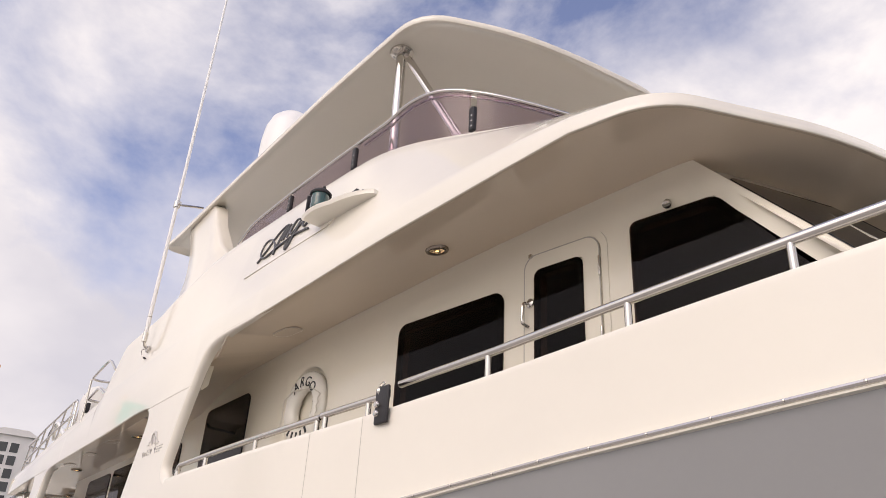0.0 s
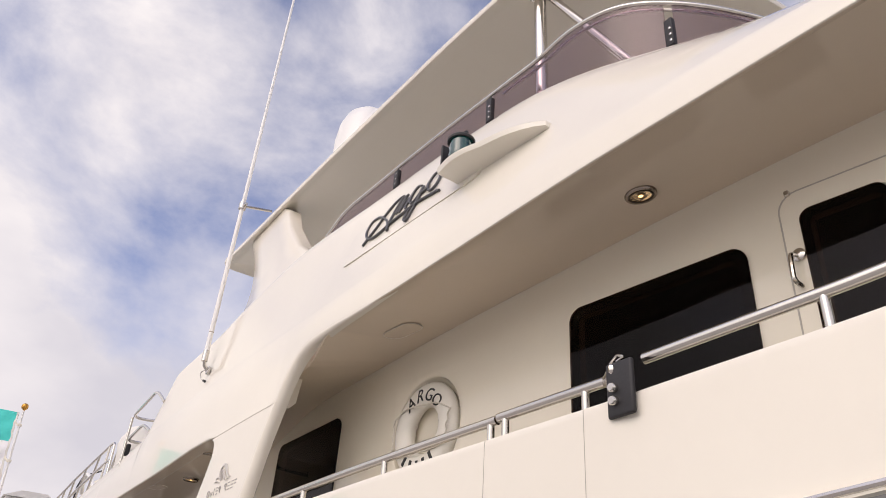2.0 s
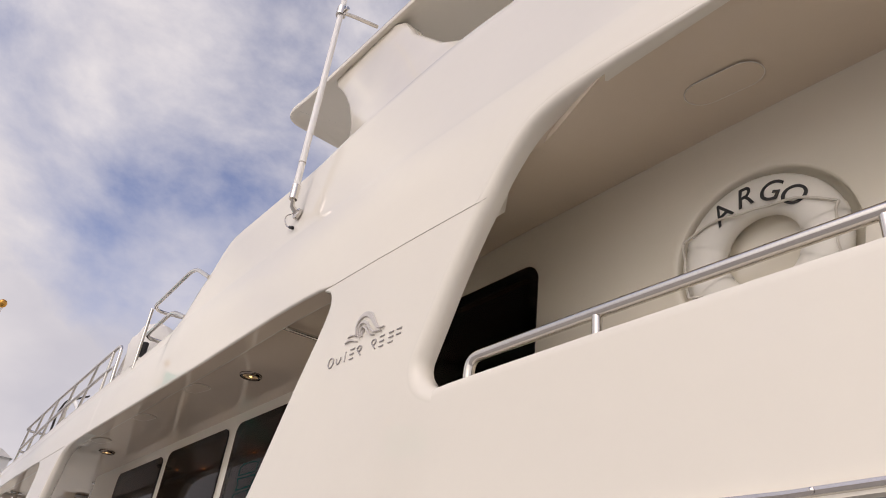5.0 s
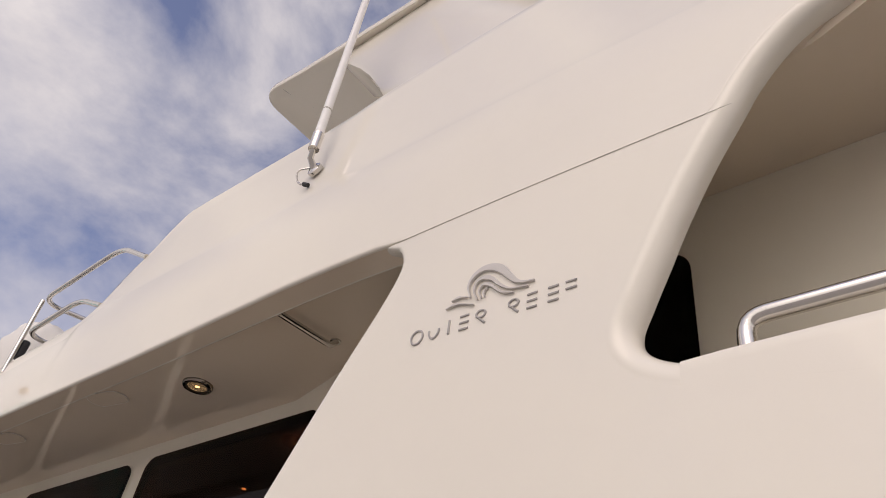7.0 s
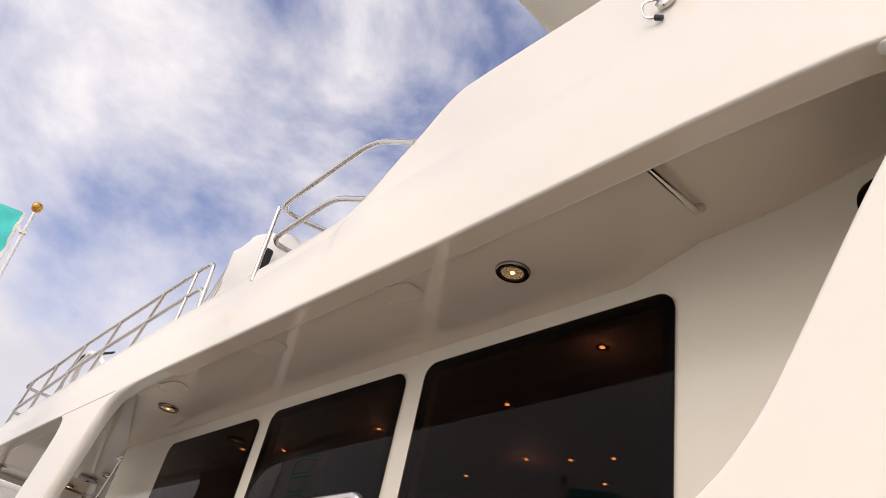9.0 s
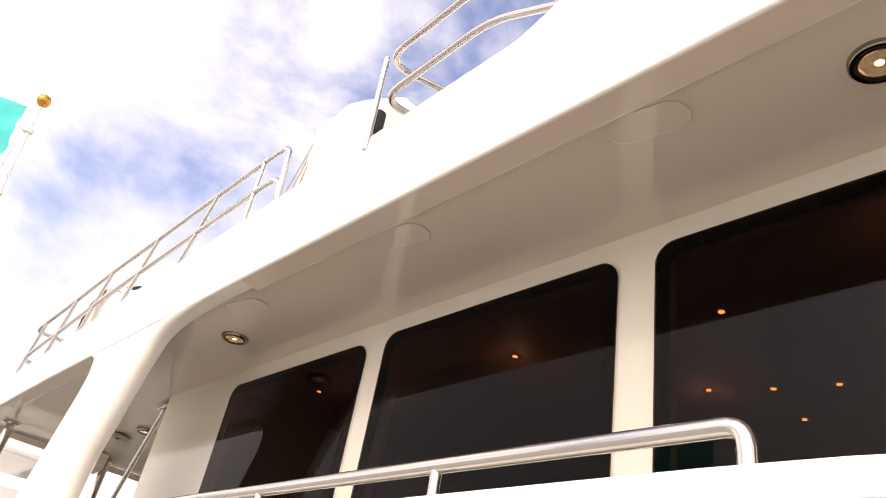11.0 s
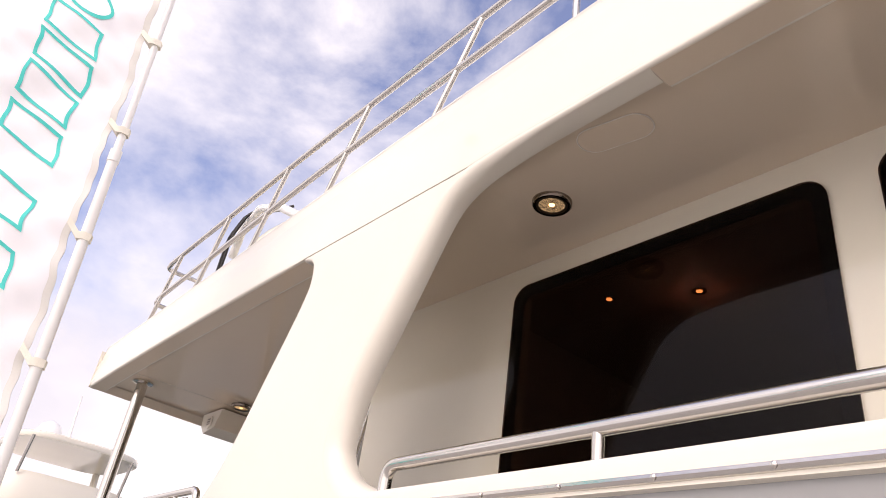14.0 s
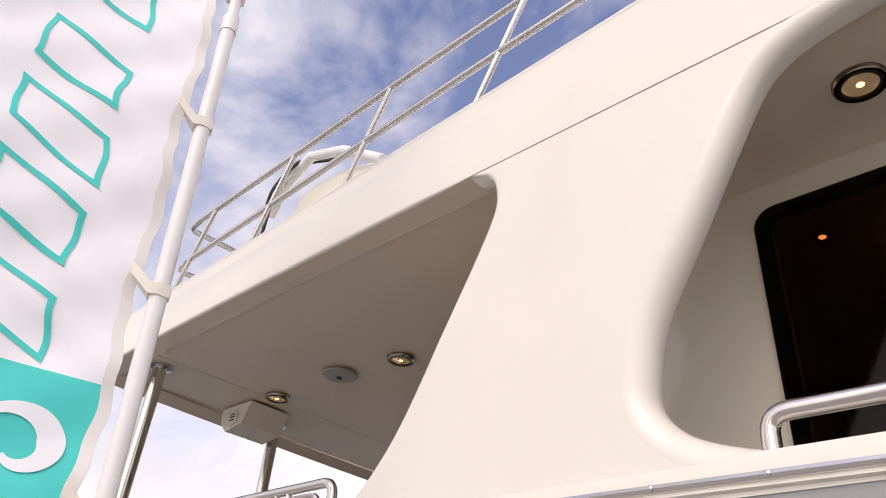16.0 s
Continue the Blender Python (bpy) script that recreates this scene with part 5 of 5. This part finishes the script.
under(part("rail_bar", tube(bend([(-12.45, yy + 0.5, 4.32), (-12.58, yy, 4.32), (-11.8, yy, 4.37), (-11.42, yy + 0.02, 4.20)], 0.15), 0.02, 10), STEEL), fwd)
for x in (-12.55,):
    under(part("post", tube([(x - 0.04, yy, 3.98), (x - 0.08, yy, 4.66)], 0.018, 10), STEEL), fwd)

# covered crane and tender on the boat deck
crane = thing("covered_crane", (-13.0, -0.58, 3.95), "boat crane under a tied white canvas cover", "crane")
secs = []
for k, (z, rx, ry, ox) in enumerate(((3.98, 0.50, 0.25, 0), (4.2, 0.52, 0.27, 0.0), (4.40, 0.50, 0.27, -0.02), (4.53, 0.44, 0.25, -0.06), (4.62, 0.32, 0.20, -0.10), (4.67, 0.12, 0.10, -0.12))):
    secs.append([Vector((-13.05 + ox + rx * math.cos(a) * (1 + 0.06 * math.sin(5 * a + k) + 0.02 * math.sin(11 * a)), -0.66 + ry * math.sin(a) * (1 + 0.07 * math.cos(6 * a + 2 * k)), z + 0.02 * math.sin(3 * a + k))) for a in [2 * math.pi * i / 40 for i in range(40)]])
cover = under(part("cover", loft(secs), COVER), crane)
bm = loft([[Vector((x, -0.62 + lerp(x, (-13.6, -13.4, -12.9), (0.06, 0.17, 0.2)) * math.cos(a) * (1 + 0.08 * math.sin(4 * a + 9 * x)), lerp(x, (-13.6, -12.9), (4.36, 4.46)) + lerp(x, (-13.6, -13.4, -12.9), (0.05, 0.13, 0.14)) * math.sin(a))) for a in [2 * math.pi * i / 16 for i in range(16)]] for x in (-13.6, -13.5, -13.35, -13.2, -13.05, -12.9)])
under(part("boom_cover", bm, COVER), crane)
under(part("gathered_tie", tube([(-13.34, -0.86, 4.53), (-13.29, -0.86, 4.55), (-13.24, -0.84, 4.55)], [0.016, 0.026, 0.012], 8), RUBBER, None, "dark knotted tie"), crane)
for k in range(4):
    under(part("tie_cord", tube([(-13.30 + 0.03 * k, -0.87, 4.54), (-13.36 + 0.04 * k, -0.89, 4.3), (-13.48 + 0.09 * k, -0.9, 4.02)], 0.0045, 6), SEAM), crane)
under(part("window_patch", box(-12.68, -12.60, -0.92, -0.86, 4.14, 4.30, 0.02), RUBBER, None, "dark vinyl patch"), cover)

tender = thing("stowed_tender", (-17.50, -0.3, 3.9), "cream stowed tender with black straps on the boat deck", "tender")
secs = []
for x, w, h in ((-17.98, 0.05, 4.60), (-17.89, 0.28, 4.70), (-17.61, 0.36, 4.85), (-17.22, 0.38, 4.79), (-16.94, 0.36, 4.70), (-16.73, 0.30, 4.55)):
    secs.append([Vector((x, -0.15 + w * math.cos(a), 4.05 + (h - 4.05) * (0.5 + 0.5 * math.sin(a)))) for a in [2 * math.pi * i / 16 for i in range(16)]])
under(part("hull", loft(secs), CREAM), tender)
under(part("fender_tube", tube([(-17.96, -0.5, 4.55), (-17.78, -0.55, 4.70), (-17.50, -0.56, 4.82), (-17.15, -0.55, 4.70), (-16.80, -0.5, 4.48)], 0.036, 10), POLEW, None, "grey-white fender tube"), tender)
for x in (-17.76, -17.70):
    under(part("strap", tube(bend([(x + 0.35, -0.35, 4.9), (x + 0.1, -0.60, 4.80), (x - 0.02, -0.64, 4.6), (x - 0.1, -0.62, 4.25)], 0.05), 0.012, 6), RUBBER, None, "black lashing strap"), tender)

# ---- aft deck ----
for x, y in ((-18.66, -0.64), (-18.90, 0.50)):
    t = thing("awning_post", (x, y, 2.0), "polished steel post under the aft overhang", "post", "aft overhang posts")
    under(part("post", tube([(x, y, 1.3), (x, y, 3.53)], 0.045, 16), STEEL), t)
    under(part("flange", disc((x, y, 3.515), (0, 0, -1), [(0.085, 0), (0.085, 0.012), (0.05, 0.02)], 22), STEEL), t)
bm = loft([[Vector((-19.15 - 0.10 * math.sin((y + 0.9) / 5.7 * math.pi), y, z)) for y in np.linspace(-0.92, 2 * YC + 0.92, 15)] for z in (3.469, 3.80)], False, False)
back = part("wall_aft_fascia", bm, GEL, None, "cream aft edge of the upper deck")
tagged(back, kind="structure")
bm = loft([[Vector((-19.15 - 0.10 * math.sin((y + 0.9) / 5.7 * math.pi) + d, y, 3.469 if d == 0 else 3.473 if d < 0.1 else 3.512)) for y in np.linspace(-0.92, 2 * YC + 0.92, 15)] for d in (0.0, 0.10, 0.13)], False, False)
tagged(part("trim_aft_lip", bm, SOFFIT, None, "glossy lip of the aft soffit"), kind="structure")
seam = part("trim_soffit_joint", tube([(-18.5, -0.85, 3.513), (-18.45, 0.4, 3.513), (-18.45, 2.2, 3.513)], 0.0014, 6), SEAM, None, "joint line across the aft soffit")
tagged(seam, kind="structure")
spk = thing("aft_speaker", (-17.69, 0.12, 3.51), "round grey flush loudspeaker in the aft soffit", "loudspeaker")
under(part("grille", disc((-17.69, 0.12, 3.512), (0, 0, -1), [(0.115, 0), (0.112, 0.012), (0.09, 0.018), (0.02, 0.02)], 30), SPEAKER), spk)
under(part("badge", disc((-17.69, 0.12, 3.49), (0, 0, -1), [(0.02, 0), (0.018, 0.006)], 12), RUBBER), spk)
hailer = thing("soffit_speaker_box", (-18.85, 0.25, 3.4), "white wedge speaker box under the aft overhang", "speaker box")
ol = [(-18.62, 3.514), (-19.0, 3.514), (-18.98, 3.40), (-18.9, 3.33), (-18.7, 3.36)]
under(part("case", loft([[Vector((x, 0.08, z)) for x, z in ol], [Vector((x, 0.42, z)) for x, z in ol]]), GELTOP), hailer)
under(part("grille", disc((-18.82, 0.078, 3.42), (0, -1, 0), [(0.06, 0), (0.06, 0.008), (0.045, 0.01)], 20), GELTOP), hailer)
for k in (-1, 0, 1):
    under(part("slot", box(-18.85, -18.79, 0.066, 0.071, 3.417 + k * 0.022, 3.427 + k * 0.022, 0.002), RUBBER), hailer)

arail = thing("aft_deck_rail", (-17.6, -0.85, 2.2), "polished steel aft deck rail with upright bars", "railing")
under(part("rail_bar", tube(bend([(-16.30, y_hull(-16.3) + 0.08, 2.15), (-16.30, y_hull(-16.3) + 0.08, 2.37), (-17.4, y_hull(-17.4) + 0.08, 2.37), (-19.1, y_hull(-19.1) + 0.08, 2.41)], 0.06), 0.02, 10), STEEL), arail)
under(part("rail_bar", tube(bend([(-16.38, y_hull(-16.3) + 0.08, 2.15), (-16.38, y_hull(-16.3) + 0.08, 2.33), (-17.4, y_hull(-17.4) + 0.08, 2.335), (-19.1, y_hull(-19.1) + 0.08, 2.375)], 0.05), 0.012, 8), STEEL), arail)
for x in (-16.58, -16.66, -16.80, -16.88, -17.34, -17.42, -17.5, -18.2, -18.3):
    under(part("bar", tube([(x, y_hull(x) + 0.08, 2.15), (x, y_hull(x) + 0.08, 2.36)], 0.012, 8), STEEL), arail)
stay = thing("boarding_stay", (-16.4, -0.1, 2.6), "slanted pair of polished steel stays under the soffit", "stay")
under(part("stay_bar", tube([(-16.16, -0.10, 3.50), (-16.95, -0.12, 1.9)], 0.02, 10), STEEL), stay)
under(part("stay_bar", tube([(-16.13, 0.02, 3.50), (-16.55, 0.1, 2.3)], 0.014, 10), STEEL), stay)
under(part("bracket", box(-16.24, -16.05, -0.14, 0.06, 3.47, 3.512, 0.01), STEEL), stay)

# ---- feather flag on the quay ----
F0, F1 = Vector((-16.05, -1.722, 0.0)), Vector((-15.94, -2.053, 5.31))
flagpole = thing("feather_flag", (F0.x, F0.y, 0.0), "tall white and teal advertising flag on a white pole", "flag")
fx = (F1 - F0).normalized()
under(part("pole", tube([F0, F0 + fx * 3.74], 0.026, 16), POLEW), flagpole)
under(part("pole_top", tube([F0 + fx * 3.72, F1], [0.021, 0.017], 14), POLEW), flagpole)
under(part("pole_sleeve", tube([F0 + fx * 3.70, F0 + fx * 3.77], 0.030, 16), POLEW), flagpole)
under(part("finial", disc(F1, fx, [(0.012, -0.03), (0.02, 0.0), (0.045, 0.02), (0.056, 0.055), (0.045, 0.09), (0.02, 0.108)], 20), GOLD, None, "gilt ball"), flagpole)
under(part("foot", disc((F0.x, F0.y - 0.08, 0.0), (0, 0, 1), [(0.2, 0), (0.2, 0.03), (0.06, 0.06), (0.04, 0.3)], 24), RUBBER, None, "black weighted foot"), flagpole)
FD = Vector((-0.45, -0.89, 0)).normalized()
FN = Vector((-FD.y, FD.x, 0))


def cloth(u, h):
    """A point of the banner: u across from the pole, h up the pole."""
    gap = 0.07 + 0.010 * math.sin(h * 10.2) + 0.004 * math.sin(h * 41)
    p = F0 + fx * h + FD * (u + gap)
    ripple = 0.016 * math.sin(h * 4.2 + u * 4) + 0.05 * math.sin(u * 5.0 + h * 1.3) * u + 0.010 * math.sin(h * 11 - u * 13) + 0.008 * math.sin(h * 19 + u * 15) + 0.004 * math.sin(h * 37 - u * 21 + 2 * math.sin(h * 3))
    return p + FN * ripple + Vector((0, 0, 0.12 * u))


def banner(u0, u1, h0, h1, nu=14, nh=60, off=0.0):
    g = [[cloth(u0 + (u1 - u0) * i / nu, h0 + (h1 - h0) * j / nh) + FN * off for i in range(nu + 1)] for j in range(nh + 1)]
    return loft(g, False, False)


WID = 0.80
white = under(part("banner_white", banner(0, WID, 2.33, 4.78, 20, 90), CLOTH, None, "white rippled cloth"), flagpole)
teal_top = under(part("banner_top", banner(0, WID, 4.78, 5.27, 16, 20), TEAL, None, "teal top panel"), flagpole)
teal_foot = under(part("banner_foot", banner(0, WID, 1.95, 2.33, 16, 18), TEAL, None, "teal bottom panel"), flagpole)
for off in (-0.003, 0.003):
    under(part("hem", banner(-0.012, 0.022, 1.95, 5.27, 2, 160, off), COVER, None, "puckered hem"), flagpole)
for h in (2.02, 2.67, 3.30, 3.92, 4.52, 5.1):
    a, b = F0 + fx * (h - 0.035), cloth(0.02, h + 0.03)
    side = FD.cross(Vector((0, 0, 1)))
    ring_ = []
    for q, (d0, w) in enumerate(((-0.031, 0.016), (0.0, 0.031), (0.031, 0.024), ((b - a).length, 0.007))):
        c = a + (b - a).normalized() * d0 if q == 3 else a + FD * d0
        ring_.append([c + side * w + Vector((0, 0, 0.019)), c - side * w + Vector((0, 0, 0.019)), c - side * w - Vector((0, 0, 0.019)), c + side * w - Vector((0, 0, 0.019))])
    under(part("clip", loft(ring_), CLIP, None, "cream webbing loop clip"), flagpole)


def flag_mark(outline):
    """A plain printed shape on both faces of the cloth; outline in (across, along) from its own centre, slanted."""
    for off in (-0.004, 0.004):
        rows = [[cloth(0.34 + u, h + 0.4 * u) + FN * off for u, h in side] for side in outline]
        under(part("printed_mark", loft(rows, False, False), TEAL), white)


def flag_bar(h, u0, u1, d0, d1, w=0.0095):
    """A straight printed bar from (u0, d0) to (u1, d1) about height h."""
    p, q = Vector((u0, d0)), Vector((u1, d1))
    n = Vector((-(q - p).y, (q - p).x)).normalized() * w
    rows = [[(v.x, v.y + h) for v in (p + (q - p) * (k / 8) + n * e for k in range(9))] for e in (-1, 1)]
    flag_mark(rows)


def flag_ring(h, ru, rh, a0=0.0, a1=360.0, du=0.0, w=0.0095):
    """A printed ring or a piece of one about height h."""
    angles = [radians(a0 + (a1 - a0) * k / 28) for k in range(29)]
    flag_mark([[(du + (ru + e) * math.cos(a), h + (rh + e) * math.sin(a)) for a in angles] for e in (-w, w)])


# one plain outlined shape for every sign of the maker's name
def flag_row(h, round_one):
    if round_one:
        flag_ring(h, 0.15, 0.10)
        return
    for e in (-1, 1):
        flag_bar(h, -0.15, 0.15, 0.085 * e, 0.085 * e)
        flag_bar(h, 0.14 * e, 0.14 * e, -0.0755, 0.0755)


for k, h in enumerate((4.62, 4.39, 4.17, 3.95, 3.72, 3.34, 3.06, 2.78, 2.50)):
    flag_row(h, k == 0)
for u0, h, host, size in ((0.40, 5.02, teal_top, 0.15), (0.17, 2.12, teal_foot, 0.12), (0.52, 2.14, teal_foot, 0.13)):
    for off in (0.005, -0.005):
        secs = []
        for i in range(40):
            a = i / 39 * 5.4
            r = size * (1 - 0.62 * i / 39)
            w = 0.032 * (1 - abs(2 * i / 39 - 1)) + 0.006
            secs.append([cloth(u0 + (r - w) * math.cos(a), h + (r - w) * 0.9 * math.sin(a)) + FN * off, cloth(u0 + (r + w) * math.cos(a), h + (r + w) * 0.9 * math.sin(a)) + FN * off])
        under(part("swirl", loft(secs, False, False), CLOTH, None, "white printed swirl"), host)

# a second flag of the same kind farther back on the quay, mirrored in the saloon glass
tagged(copy_thing(flagpole, Matrix.Translation((-15.6, -6.1, 0.0)) @ Matrix.Rotation(radians(64), 4, "Z")), "second white and teal advertising flag standing on the quay", "flag")

# ---- quay, water and the far shore ----
tagged(part("ground_quay", box(-90, 60, -70, -1.42, -0.9, 0.0), DOCK, None, "grey concrete quay", 0), kind="structure")
bm = bmesh.new()
vs = [bm.verts.new(p) for p in ((-900, -900, -0.7), (900, -900, -0.7), (900, 900, -0.7), (-900, 900, -0.7))]
bm.faces.new(vs)
tagged(part("water", bm, WATER, None, "dark harbour water", 0), kind="structure")

tower = thing("apartment_tower", (-60, 4.2, 0), "white apartment tower with dark window columns", "building")
TX, TY = -60.0, 2.8
under(part("wall", box(TX - 3, TX, TY - 1.55, TY + 1.55, -0.5, 11.3, 0.02), TOWER), tower)
under(part("roof", loft([[Vector((TX + 0.15, TY - 1.7, 11.3)), Vector((TX + 0.15, TY + 1.7, 11.3)), Vector((TX - 3.1, TY + 1.7, 11.3)), Vector((TX - 3.1, TY - 1.7, 11.3))], [Vector((TX + 0.1, TY - 0.7, 11.75)), Vector((TX + 0.1, TY + 0.9, 11.75)), Vector((TX - 3, TY + 0.9, 11.75)), Vector((TX - 3, TY - 0.7, 11.75))]]), TOWER), tower)
for r in range(12):
    for c in range(2):
        yv = TY - 0.42 + c * 0.72
        zv = 10.7 - r * 0.86
        under(part("window", box(TX - 0.05, TX + 0.03, yv - 0.26, yv + 0.26, zv - 0.52, zv + 0.10), TOWERWIN), tower)
low = thing("apartment_block", (-75, 12, 0), "white low apartment block with dark windows", "building")
under(part("wall", box(-78, -72, 7.5, 26, -0.5, 9.0), TOWER), low)
for r in range(5):
    for c in range(9):
        under(part("window", box(-72.05, -71.95, 8.4 + c * 1.9, 9.6 + c * 1.9, 0.9 + r * 1.65, 1.9 + r * 1.65), TOWERWIN), low)

# a neighbouring yacht astern
ny = thing("motor_yacht", (-41, 5.5, 0), "white motor yacht moored astern", "yacht")
def deckform(x0, x1, y0, y1, z0, z1, rake_f=0.5):
    ol = rounded(y0, y1, x0, x1, min(1.2, (y1 - y0) * 0.3), 5)
    secs = []
    for f, s in ((0.0, 0.99), (0.2, 1.0), (0.85, 0.99), (1.0, 0.97)):
        z = z0 + (z1 - z0) * f
        cx, cy = (x0 + x1) / 2, (y0 + y1) / 2
        secs.append([Vector((cx + (u - cx) * s, cy + (v - cy) * s, z)) for v, u in ol])
    return loft(secs)


under(part("hull", deckform(-52, -36, 1.4, 6.2, -0.7, 2.4), GELTOP), ny)
under(part("saloon", deckform(-50, -37.5, 1.8, 5.8, 2.4, 4.4), GELTOP), ny)
under(part("saloon_glass", deckform(-49.5, -37.42, 1.75, 5.85, 3.4, 3.8), FRIT, None, "dark window band"), ny)
under(part("bridge", deckform(-49, -37.0, 1.7, 5.9, 4.4, 5.6), GELTOP), ny)
under(part("bridge_glass", deckform(-48.5, -37.6, 1.65, 5.95, 5.42, 5.58), FRIT, None, "dark window band"), ny)
under(part("roof", deckform(-40.5, -36.6, 1.9, 5.7, 6.5, 6.7), GELTOP), ny)
for y in (2.3, 5.3):
    under(part("roof_post", tube([(-37.2, y, 5.5), (-36.9, y, 6.55)], 0.05, 8), STEEL), ny)
    under(part("roof_post", tube([(-40.0, y, 5.5), (-40.2, y, 6.55)], 0.12, 8), GELTOP), ny)
under(part("dome", disc((-39.5, 3.2, 6.7), (0, 0, 1), [(0.4, 0), (0.45, 0.25), (0.42, 0.55), (0.28, 0.8), (0.05, 0.92)], 24), POLEW), ny)
under(part("mast", tube([(-40.0, 4.0, 6.6), (-40.6, 4.0, 9.0)], [0.08, 0.02], 8), POLEW), ny)
